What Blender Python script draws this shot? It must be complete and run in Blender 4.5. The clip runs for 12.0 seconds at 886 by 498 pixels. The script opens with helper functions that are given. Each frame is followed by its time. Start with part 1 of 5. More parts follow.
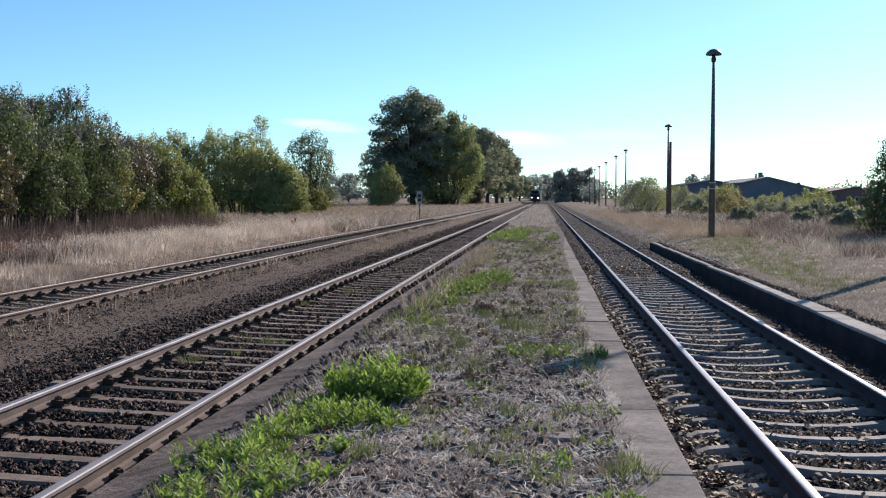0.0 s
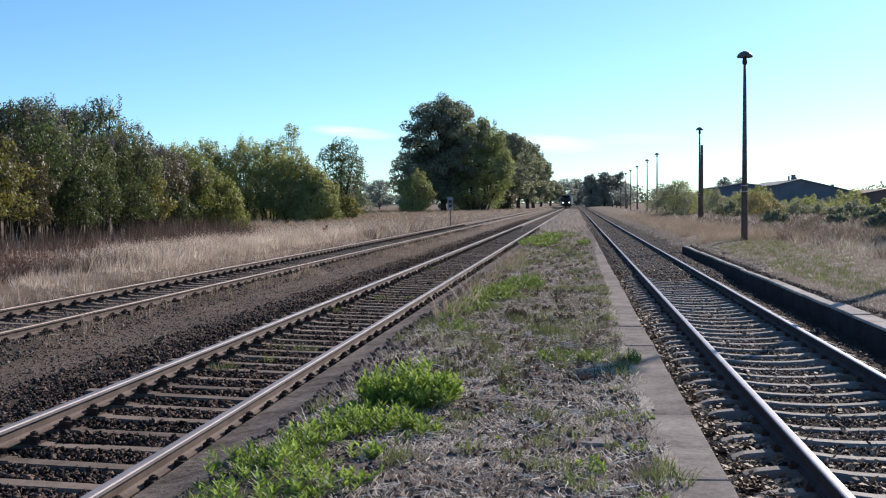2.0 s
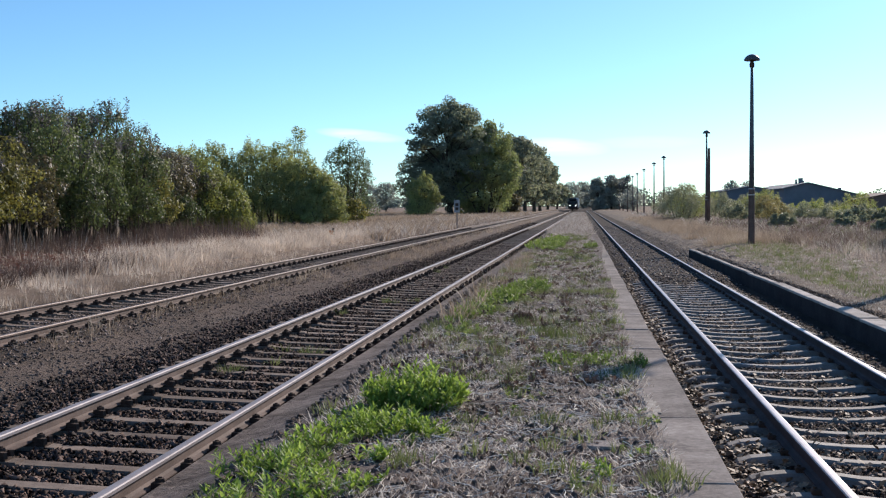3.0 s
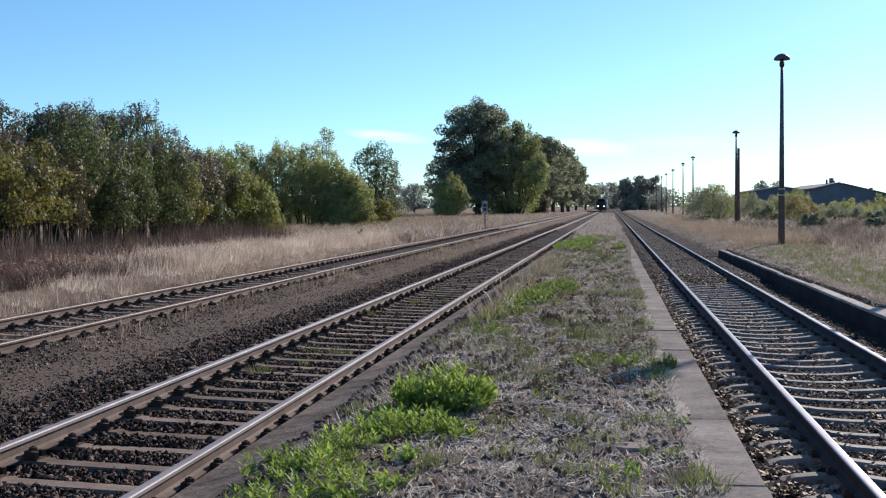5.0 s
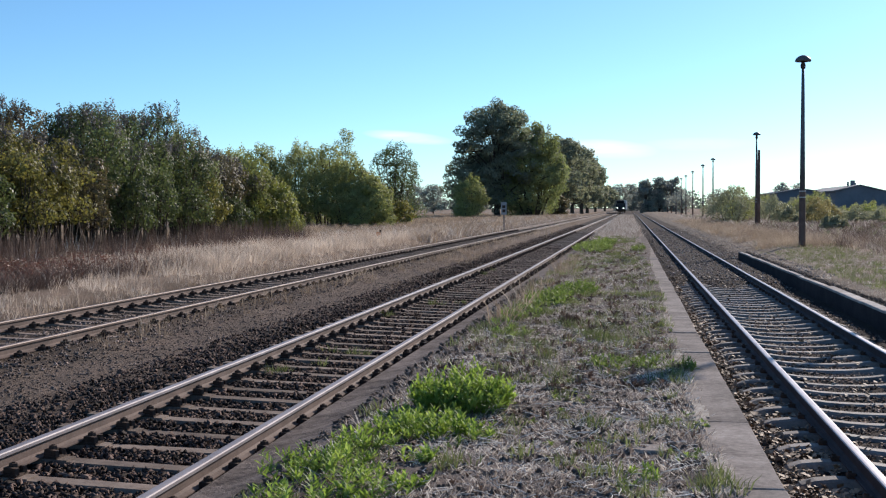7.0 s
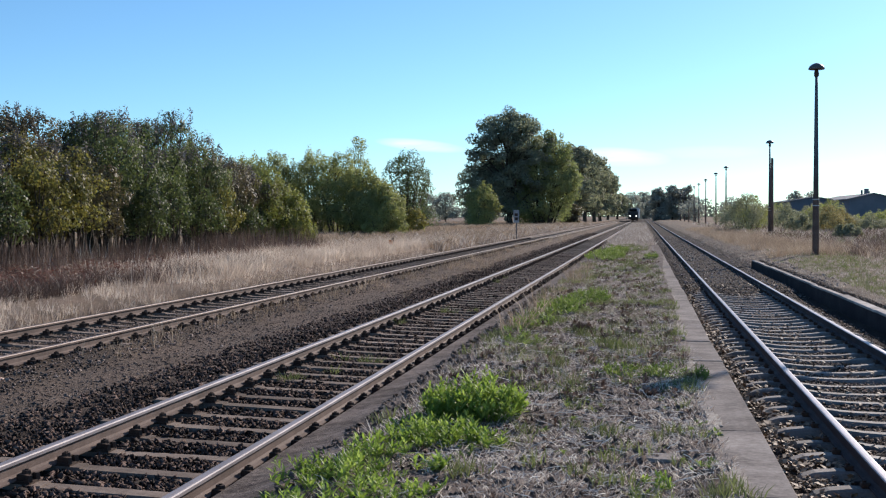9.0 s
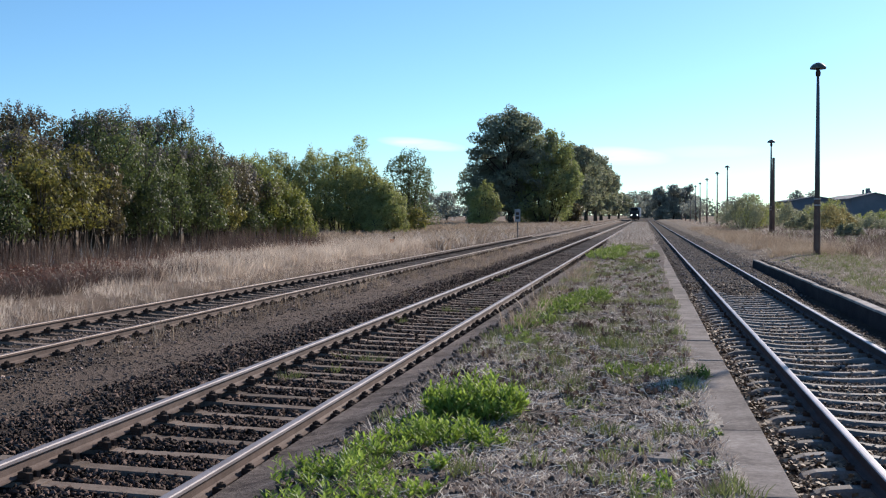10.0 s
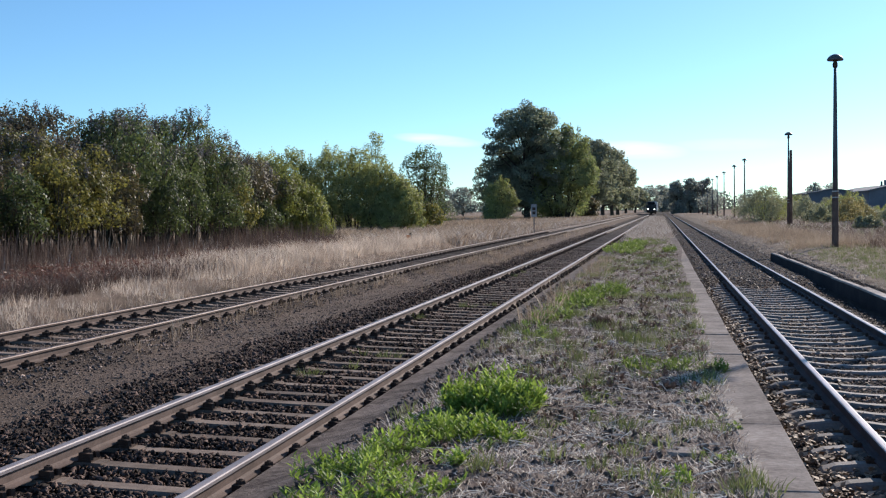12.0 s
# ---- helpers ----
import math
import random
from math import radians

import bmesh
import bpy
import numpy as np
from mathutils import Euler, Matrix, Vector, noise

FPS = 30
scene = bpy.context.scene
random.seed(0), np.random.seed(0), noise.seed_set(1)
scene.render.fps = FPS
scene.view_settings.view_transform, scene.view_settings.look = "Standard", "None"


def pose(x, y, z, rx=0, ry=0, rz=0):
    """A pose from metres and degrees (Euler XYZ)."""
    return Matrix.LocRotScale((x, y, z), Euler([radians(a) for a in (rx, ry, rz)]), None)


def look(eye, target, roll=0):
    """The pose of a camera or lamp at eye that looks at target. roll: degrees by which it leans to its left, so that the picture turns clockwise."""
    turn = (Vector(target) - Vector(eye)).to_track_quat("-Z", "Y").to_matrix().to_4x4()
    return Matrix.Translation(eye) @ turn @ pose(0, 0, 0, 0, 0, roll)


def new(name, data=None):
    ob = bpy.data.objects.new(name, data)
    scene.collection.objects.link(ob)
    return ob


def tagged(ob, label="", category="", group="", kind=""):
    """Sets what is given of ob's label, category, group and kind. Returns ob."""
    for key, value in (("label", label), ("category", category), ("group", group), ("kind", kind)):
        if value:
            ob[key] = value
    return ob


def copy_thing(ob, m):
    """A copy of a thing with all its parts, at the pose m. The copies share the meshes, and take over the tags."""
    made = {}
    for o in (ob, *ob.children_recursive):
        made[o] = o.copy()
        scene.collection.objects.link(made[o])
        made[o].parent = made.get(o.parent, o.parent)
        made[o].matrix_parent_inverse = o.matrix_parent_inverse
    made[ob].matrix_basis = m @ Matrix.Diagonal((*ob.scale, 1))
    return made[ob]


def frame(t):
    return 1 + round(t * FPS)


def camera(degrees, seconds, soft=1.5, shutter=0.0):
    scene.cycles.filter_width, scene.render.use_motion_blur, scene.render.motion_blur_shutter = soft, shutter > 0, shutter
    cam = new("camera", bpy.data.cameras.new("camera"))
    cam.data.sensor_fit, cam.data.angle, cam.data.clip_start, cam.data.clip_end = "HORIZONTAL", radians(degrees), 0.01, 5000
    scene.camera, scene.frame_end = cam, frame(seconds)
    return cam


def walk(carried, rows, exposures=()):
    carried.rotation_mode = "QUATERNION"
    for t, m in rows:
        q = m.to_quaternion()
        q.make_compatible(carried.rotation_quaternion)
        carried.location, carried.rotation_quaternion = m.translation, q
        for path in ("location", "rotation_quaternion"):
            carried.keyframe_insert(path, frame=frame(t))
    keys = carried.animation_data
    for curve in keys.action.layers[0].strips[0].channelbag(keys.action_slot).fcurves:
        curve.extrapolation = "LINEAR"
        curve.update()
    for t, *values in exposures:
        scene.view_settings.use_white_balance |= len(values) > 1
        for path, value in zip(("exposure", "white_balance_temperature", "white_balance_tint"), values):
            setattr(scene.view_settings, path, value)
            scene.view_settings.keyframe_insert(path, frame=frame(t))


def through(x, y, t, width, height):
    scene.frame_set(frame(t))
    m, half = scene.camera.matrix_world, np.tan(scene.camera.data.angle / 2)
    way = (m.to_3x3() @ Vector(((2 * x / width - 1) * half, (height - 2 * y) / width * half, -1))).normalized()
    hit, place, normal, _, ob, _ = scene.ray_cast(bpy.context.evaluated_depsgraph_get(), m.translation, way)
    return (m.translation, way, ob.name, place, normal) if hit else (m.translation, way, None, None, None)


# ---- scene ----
cam = camera(41.31, 12.0, soft=1.2)
EYE = 1.70
ROWS = [
    (0.0, -2.535, -0.109, 4.887),
    (0.5, -2.609, 0.047, 5.304),
    (1.0, -2.554, 0.209, 5.713),
    (1.5, -2.385, 0.269, 6.116),
    (2.0, -2.246, 0.461, 6.383),
    (2.5, -2.146, 0.39, 6.545),
    (3.0, -2.103, 0.381, 6.706),
    (5.0, -2.052, 0.483, 8.07),
    (5.5, -2.123, 0.542, 8.377),
    (6.0, -2.14, 0.546, 8.587),
    (6.5, -2.084, 0.364, 8.781),
    (7.0, -1.994, 0.282, 8.995),
    (7.5, -1.815, 0.271, 9.2),
    (9.5, -1.602, 0.209, 9.65),
    (10.0, -1.659, 0.126, 9.658),
    (10.5, -1.736, 0.011, 9.743),
    (11.0, -1.811, 0.145, 9.893),
    (11.5, -1.836, 0.396, 10.17),
    (12.0, -1.854, 0.661, 10.453),
]
walk(cam, [(t, pose(0, 0, EYE, 90 + rx, ry, rz)) for t, rx, ry, rz in ROWS])

# ---- world, sun ----
SUN_EL, SUN_AZ = radians(24.3), radians(26.2)      # azimuth from +y towards +x
scene.view_settings.exposure = 0.25
world = bpy.data.worlds.new("world")
scene.world = world
world.use_nodes = True
wt = world.node_tree
sky = wt.nodes.new("ShaderNodeTexSky")
sky.sky_type = "NISHITA"
sky.sun_disc = False
sky.sun_elevation, sky.sun_rotation = SUN_EL, SUN_AZ
sky.air_density, sky.dust_density, sky.ozone_density = 0.75, 0.2, 2.6
bg = wt.nodes["Background"]
bg.inputs["Strength"].default_value = 0.116
tint = wt.nodes.new("ShaderNodeMix")
tint.data_type, tint.blend_type = "RGBA", "MULTIPLY"
tint.inputs[0].default_value, tint.inputs[7].default_value = 1.0, (0.68, 0.95, 1.08, 1)
wt.links.new(sky.outputs[0], tint.inputs[6])


def wmath(op, *args):
    n = wt.nodes.new("ShaderNodeMath")
    n.operation = op
    for sock, a in zip(n.inputs, args):
        if isinstance(a, (int, float)):
            sock.default_value = a
        else:
            wt.links.new(a, sock)
    return n.outputs[0]


# thin streaks of cloud, given by bearing and height in the sky
way = wt.nodes.new("ShaderNodeTexCoord").outputs["Generated"]
axes = wt.nodes.new("ShaderNodeSeparateXYZ")
wt.links.new(way, axes.inputs[0])
bearing = wmath("ARCTAN2", axes.outputs[0], axes.outputs[1])
stretch = wt.nodes.new("ShaderNodeMapping")
stretch.inputs["Scale"].default_value = (14, 14, 90)
wt.links.new(way, stretch.inputs[0])
wisp = wt.nodes.new("ShaderNodeTexNoise")
wisp.inputs["Scale"].default_value, wisp.inputs["Detail"].default_value = 1.6, 5
wt.links.new(stretch.outputs[0], wisp.inputs["Vector"])
cloud = 0.0
for b0, e0, bw, eh, tiltc in ((-0.186, 0.0600, 0.040, 0.0055, -0.10), (-0.020, 0.0490, 0.046, 0.0085, -0.06), (0.055, 0.052, 0.05, 0.006, 0.0)):
    u = wmath("SUBTRACT", bearing, b0)
    w = wmath("SUBTRACT", wmath("SUBTRACT", axes.outputs[2], e0), wmath("MULTIPLY", u, tiltc))
    r = wmath("ADD", wmath("POWER", wmath("ABSOLUTE", wmath("DIVIDE", u, bw)), 2.0), wmath("POWER", wmath("ABSOLUTE", wmath("DIVIDE", w, eh)), 2.0))
    soft = wmath("MAXIMUM", wmath("SUBTRACT", 1.0, r), 0.0)
    cloud = wmath("ADD", cloud, wmath("MULTIPLY", soft, 0.35 if b0 > 0 else 1.0))
cloud = wmath("MULTIPLY", cloud, wmath("MULTIPLY", wisp.outputs["Fac"], 1.3))
whiten = wt.nodes.new("ShaderNodeMix")
whiten.data_type = "RGBA"
wt.links.new(wmath("MINIMUM", cloud, 0.8), whiten.inputs[0])
wt.links.new(tint.outputs[2], whiten.inputs[6])
whiten.inputs[7].default_value = (8.2, 8.2, 8.3, 1)
wt.links.new(whiten.outputs[2], bg.inputs["Color"])
sun = new("sun", bpy.data.lights.new("sun", "SUN"))
sun.data.energy, sun.data.angle, sun.data.color = 5.0, radians(0.55), (1.0, 0.89, 0.80)
sun.matrix_world = look((0, 0, 60), (-60 * math.sin(SUN_AZ), -60 * math.cos(SUN_AZ), 60 - 60 * math.tan(SUN_EL)))


# ---- materials ----
def material(name):
    m = bpy.data.materials.new(name)
    m.use_nodes = True
    nt = m.node_tree
    return m, nt, nt.nodes["Principled BSDF"]


def node(nt, kind, **values):
    n = nt.nodes.new("ShaderNode" + kind)
    for key, value in values.items():
        n.inputs[key.replace("_", " ")].default_value = value
    return n


def ramp(nt, src, stops):
    r = nt.nodes.new("ShaderNodeValToRGB")
    e = r.color_ramp.elements
    while len(e) < len(stops):
        e.new(0.5)
    for el, (p, c) in zip(e, stops):
        el.position, el.color = p, (*c, 1) if len(c) == 3 else c
    nt.links.new(src, r.inputs[0])
    return r.outputs[0]


def mixcol(nt, fac, a, b, blend="MIX"):
    n = nt.nodes.new("ShaderNodeMix")
    n.data_type, n.blend_type = "RGBA", blend
    for sock, v in ((n.inputs[0], fac), (n.inputs[6], a), (n.inputs[7], b)):
        if isinstance(v, (int, float)):
            sock.default_value = v
        elif isinstance(v, tuple):
            sock.default_value = (*v, 1)
        else:
            nt.links.new(v, sock)
    return n.outputs[2]


def place(nt):
    return nt.nodes.new("ShaderNodeNewGeometry").outputs["Position"]


def noise_at(nt, scale, detail=6, rough=0.6, src=None):
    n = node(nt, "TexNoise", Scale=scale, Detail=detail, Roughness=rough)
    nt.links.new(src or place(nt), n.inputs["Vector"])
    return n.outputs["Fac"]


def bump(nt, bsdf, height, strength, distance):
    b = node(nt, "Bump", Strength=strength, Distance=distance)
    nt.links.new(height, b.inputs["Height"])
    nt.links.new(b.outputs[0], bsdf.inputs["Normal"])


def surface(name, dark, light, coarse, fine, rough=0.85, metal=0.0, relief=0.5, depth=0.01, island=0.0, piece=0.0, spec=0.25):
    """Two colours mixed by coarse stains and fine grain, with relief; island or piece: tone differences between pieces."""
    m, nt, p = material(name)
    a, b = noise_at(nt, coarse, 4), noise_at(nt, fine, 8, 0.7)
    mid = tuple((u + v) / 2 for u, v in zip(dark, light))
    c1 = ramp(nt, a, [(0.38, dark), (0.62, light)])
    c2 = ramp(nt, b, [(0.34, dark), (0.5, mid), (0.64, light)])
    col = mixcol(nt, 0.5, c1, c2)
    if island or piece:
        src = nt.nodes.new("ShaderNodeNewGeometry").outputs["Random Per Island"] if island else nt.nodes.new("ShaderNodeObjectInfo").outputs["Random"]
        k = island or piece
        col = mixcol(nt, 1.0, col, ramp(nt, src, [(0, (1 - k,) * 3), (1, (1 + k,) * 3)]), "MULTIPLY")
    nt.links.new(col, p.inputs["Base Color"])
    p.inputs["Roughness"].default_value, p.inputs["Metallic"].default_value, p.inputs["Specular IOR Level"].default_value = rough, metal, spec
    bump(nt, p, b, relief, depth)
    return m


def leafy(name, colours, through=0.4, patch=0.7, gloss=0.25, glow=(1.25, 1.2, 0.6), each=0.55):
    """Leaves or blades: colours from one to another by patch and by leaf, light shining through."""
    m, nt, p = material(name)
    geo = nt.nodes.new("ShaderNodeNewGeometry")
    big = noise_at(nt, patch, 3)
    add = nt.nodes.new("ShaderNodeMath")
    add.operation = "MULTIPLY_ADD"
    nt.links.new(geo.outputs["Random Per Island"], add.inputs[0])
    add.inputs[1].default_value = each
    sub = nt.nodes.new("ShaderNodeMath")
    sub.operation = "MULTIPLY_ADD"
    nt.links.new(big, sub.inputs[0])
    sub.inputs[1].default_value, sub.inputs[2].default_value = 1.6, -0.3 - each / 2
    nt.links.new(sub.outputs[0], add.inputs[2])
    n = len(colours)
    col = ramp(nt, add.outputs[0], [(i / (n - 1), c) for i, c in enumerate(colours)])
    nt.links.new(col, p.inputs["Base Color"])
    p.inputs["Roughness"].default_value = 0.55
    p.inputs["Specular IOR Level"].default_value = gloss
    tr = nt.nodes.new("ShaderNodeBsdfTranslucent")
    nt.links.new(mixcol(nt, 1.0, col, glow, "MULTIPLY"), tr.inputs[0])
    mx = nt.nodes.new("ShaderNodeMixShader")
    mx.inputs[0].default_value = through
    nt.links.new(p.outputs[0], mx.inputs[1])
    nt.links.new(tr.outputs[0], mx.inputs[2])
    nt.links.new(mx.outputs[0], nt.nodes["Material Output"].inputs["Surface"])
    return m


RUST = surface("rusty rail steel", (0.07, 0.048, 0.041), (0.175, 0.125, 0.106), 3, 60, 0.8, 0.0, 0.4, 0.003)
POLISH = surface("polished rail head", (0.20, 0.178, 0.185), (0.32, 0.29, 0.30), 2, 50, 0.6, 0.2, 0.1, 0.001)
BRIGHT = surface("bright rail head", (0.26, 0.24, 0.265), (0.40, 0.375, 0.41), 2, 50, 0.5, 0.5, 0.1, 0.001)
DULL = surface("dull rail head", (0.13, 0.095, 0.08), (0.24, 0.19, 0.17), 2, 50, 0.6, 0.3, 0.1, 0.001)
IRON = surface("dark rusted iron", (0.035, 0.024, 0.019), (0.11, 0.07, 0.052), 9, 90, 0.8, 0.1, 0.5, 0.003)
SLEEPER = surface("weathered grey sleeper concrete", (0.11, 0.083, 0.068), (0.29, 0.23, 0.19), 3, 45, 0.95, 0, 0.6, 0.004, piece=0.3, spec=0.1)
STEEL_SLEEPER = surface("dull weathered sleeper steel", (0.13, 0.115, 0.105), (0.29, 0.26, 0.24), 4, 50, 0.75, 0.0, 0.4, 0.003, piece=0.2)
STONE = surface("dark ballast stone", (0.03, 0.02, 0.018), (0.135, 0.094, 0.08), 2, 40, 0.85, 0, 0.4, 0.003, island=0.85, spec=0.2)
STONE_BROWN = surface("rusty brown ballast stone", (0.055, 0.042, 0.038), (0.31, 0.24, 0.205), 2, 40, 0.8, 0, 0.4, 0.003, island=0.85, spec=0.3)
STONE_GREY = surface("pale grey gravel", (0.10, 0.088, 0.088), (0.34, 0.305, 0.30), 2, 40, 0.85, 0, 0.4, 0.003, island=0.6, spec=0.2)
# Darker copy of RUST: shade on rail sides facing away from the sun.
RUST_SHADED = surface("shade-darkened rusty rail steel", (0.028, 0.022, 0.027), (0.07, 0.055, 0.06), 3, 60, 0.75, 0.0, 0.4, 0.003, spec=0.15)
SLAB = surface("worn concrete slab", (0.14, 0.12, 0.108), (0.40, 0.35, 0.315), 1.3, 22, 0.95, 0, 0.7, 0.008, piece=0.12, spec=0.03)
MORTAR = surface("pale crumbled mortar", (0.22, 0.19, 0.165), (0.50, 0.445, 0.385), 9, 45, 0.95, 0, 0.5, 0.006, spec=0.05)
# Face colour holds grime plus the shade on its trackward side.
WALL = surface("shade-darkened old wall concrete", (0.028, 0.025, 0.028), (0.068, 0.06, 0.063), 1.2, 25, 0.95, 0, 0.6, 0.01, spec=0.05)
COPING = surface("pale worn coping concrete", (0.25, 0.22, 0.20), (0.54, 0.485, 0.44), 2.0, 18, 0.95, 0, 0.6, 0.006, piece=0.15, spec=0.1)
SOIL = surface("dry platform soil", (0.06, 0.048, 0.043), (0.30, 0.248, 0.218), 1.6, 9, 0.95, 0, 1.0, 0.05, spec=0.05)
BARK = surface("dark bark", (0.03, 0.025, 0.02), (0.10, 0.08, 0.06), 2, 20, 0.95, 0, 0.8, 0.02)
POLE = surface("weathered lamp pole", (0.085, 0.052, 0.042), (0.22, 0.145, 0.115), 1.5, 30, 0.8, 0, 0.4, 0.004)
POLE_TOP = surface("grey painted steel pole", (0.07, 0.07, 0.08), (0.16, 0.16, 0.17), 2, 30, 0.6, 0.2, 0.2, 0.003)
CAP = surface("dull enamel lamp cap", (0.06, 0.06, 0.065), (0.16, 0.15, 0.15), 4, 40, 0.5, 0, 0.2, 0.003)
PALE = surface("pale paint", (0.45, 0.43, 0.40), (0.68, 0.66, 0.62), 4, 40, 0.7, 0, 0.3, 0.003)
STRAW = leafy("dry straw", [(0.15, 0.115, 0.088), (0.31, 0.245, 0.19), (0.60, 0.505, 0.41)], 0.42, 0.35, glow=(1.1, 1.05, 0.95))
STALK = surface("bleached dead stalk", (0.5, 0.44, 0.38), (0.92, 0.86, 0.78), 6, 50, 0.8, 0, 0.2, 0.002, island=0.35)
PALE_STRAW = leafy("bleached tall grass", [(0.25, 0.192, 0.155), (0.53, 0.44, 0.365), (0.88, 0.785, 0.685)], 0.5, 0.6, glow=(1.03, 1.02, 1.0))
GREY_STRAW = leafy("grey weathered dry grass", [(0.09, 0.068, 0.058), (0.27, 0.225, 0.20), (0.52, 0.46, 0.41), (0.88, 0.82, 0.75)], 0.4, 1.2, glow=(1.03, 1.02, 1.0))
BLEACHED = leafy("bleached flattened straw", [(0.44, 0.39, 0.34), (0.76, 0.70, 0.63), (0.97, 0.93, 0.87)], 0.4, 0.8, glow=(1.02, 1.02, 1.0))
GREEN = leafy("short green grass", [(0.075, 0.088, 0.048), (0.145, 0.17, 0.08), (0.30, 0.325, 0.185)], 0.38, 0.9, glow=(1.15, 1.15, 0.75))
WEED = leafy("bright green weed", [(0.11, 0.17, 0.04), (0.245, 0.34, 0.085), (0.46, 0.56, 0.21)], 0.48, 2.5, glow=(1.18, 1.2, 0.7))
WEED_DULL = leafy("dull green weed", [(0.085, 0.13, 0.042), (0.18, 0.25, 0.078), (0.34, 0.41, 0.16)], 0.42, 1.5, glow=(1.15, 1.15, 0.7))
RED_WEED = leafy("reddish brown dead weeds", [(0.04, 0.029, 0.027), (0.085, 0.058, 0.05), (0.16, 0.115, 0.095), (0.36, 0.285, 0.235)], 0.3, 0.9, glow=(1.05, 1.0, 0.95))
RUSTY = leafy("rust red withered leaves", [(0.055, 0.028, 0.023), (0.14, 0.066, 0.05), (0.21, 0.115, 0.09), (0.27, 0.18, 0.145)], 0.35, 0.9, glow=(1.05, 1.0, 0.95))
HEDGE = leafy("mixed hedge leaves", [(0.05, 0.06, 0.04), (0.085, 0.105, 0.052), (0.135, 0.165, 0.075), (0.30, 0.34, 0.18)], 0.46, 0.5, 0.5, (1.1, 1.15, 0.75), 0.3)
HEDGE_BROWN = leafy("browning hedge leaves", [(0.075, 0.058, 0.05), (0.115, 0.095, 0.066), (0.165, 0.15, 0.08), (0.28, 0.26, 0.14)], 0.38, 0.5, 0.5, (1.12, 1.08, 0.75), 0.3)
YELLOW = leafy("yellowing leaves", [(0.085, 0.08, 0.045), (0.15, 0.145, 0.06), (0.26, 0.245, 0.085), (0.44, 0.42, 0.17)], 0.48, 0.6, 0.5, (1.15, 1.12, 0.7), 0.3)
WILLOW = leafy("grey green willow leaves", [(0.16, 0.18, 0.10), (0.29, 0.31, 0.15), (0.44, 0.46, 0.22)], 0.54, 0.25, 0.3, (1.15, 1.15, 0.7), 0.3)
LIME = leafy("yellow green hedge leaves", [(0.10, 0.11, 0.05), (0.18, 0.195, 0.07), (0.30, 0.315, 0.11), (0.48, 0.49, 0.21)], 0.45, 0.7, 0.4, (1.15, 1.15, 0.65), 0.3)
SCRUB = leafy("pale olive scrub leaves", [(0.19, 0.20, 0.145), (0.28, 0.29, 0.20), (0.39, 0.395, 0.28)], 0.45, 0.3, 0.3, (1.08, 1.08, 0.9), 0.3)
# Lifted above ordinary foliage tones; distance haze is mixed into the colour.
OAK = leafy("haze-lightened oak leaves", [(0.15, 0.168, 0.14), (0.23, 0.255, 0.195), (0.36, 0.385, 0.28)], 0.56, 0.2, 0.6, (1.1, 1.12, 0.9), 0.3)
OAK_LIGHT = leafy("sunlit lime leaves", [(0.175, 0.20, 0.115), (0.275, 0.305, 0.16), (0.41, 0.435, 0.23)], 0.55, 0.2, 0.4, (1.12, 1.15, 0.75), 0.3)
# Paler version of OAK: haze along the receding row, put into the leaves.
OAK_ROW = leafy("haze-paled avenue leaves", [(0.16, 0.18, 0.145), (0.25, 0.27, 0.205), (0.40, 0.41, 0.30)], 0.54, 0.2, 0.5, (1.08, 1.08, 0.85))
# Bluish leaf tones carry the haze of the horizon.
FAR = leafy("haze-blue distant woods", [(0.14, 0.175, 0.18), (0.19, 0.23, 0.23), (0.24, 0.28, 0.265)], 0.25, 0.02)
# Greens paled to imitate the air between; haze painted in the base colour.
FAR_TREE = leafy("haze-paled distant leaves", [(0.26, 0.28, 0.26), (0.34, 0.36, 0.325), (0.44, 0.455, 0.40)], 0.58, 0.05, 0.3, (1.05, 1.05, 1.0))
DUSKY = leafy("dusky shoot leaves", [(0.06, 0.052, 0.056), (0.12, 0.11, 0.105), (0.30, 0.29, 0.28)], 0.3, 0.9, 0.7, (1.05, 1.0, 0.9))
ORANGE_PAINT = surface("faded orange paint", (0.42, 0.13, 0.04), (0.62, 0.24, 0.09), 6, 40, 0.7, 0, 0.2, 0.002)
ORANGE = leafy("autumn shrub leaves", [(0.20, 0.18, 0.10), (0.32, 0.285, 0.15), (0.46, 0.41, 0.22)], 0.48, 0.4, 0.3, (1.1, 1.05, 0.8), 0.3)


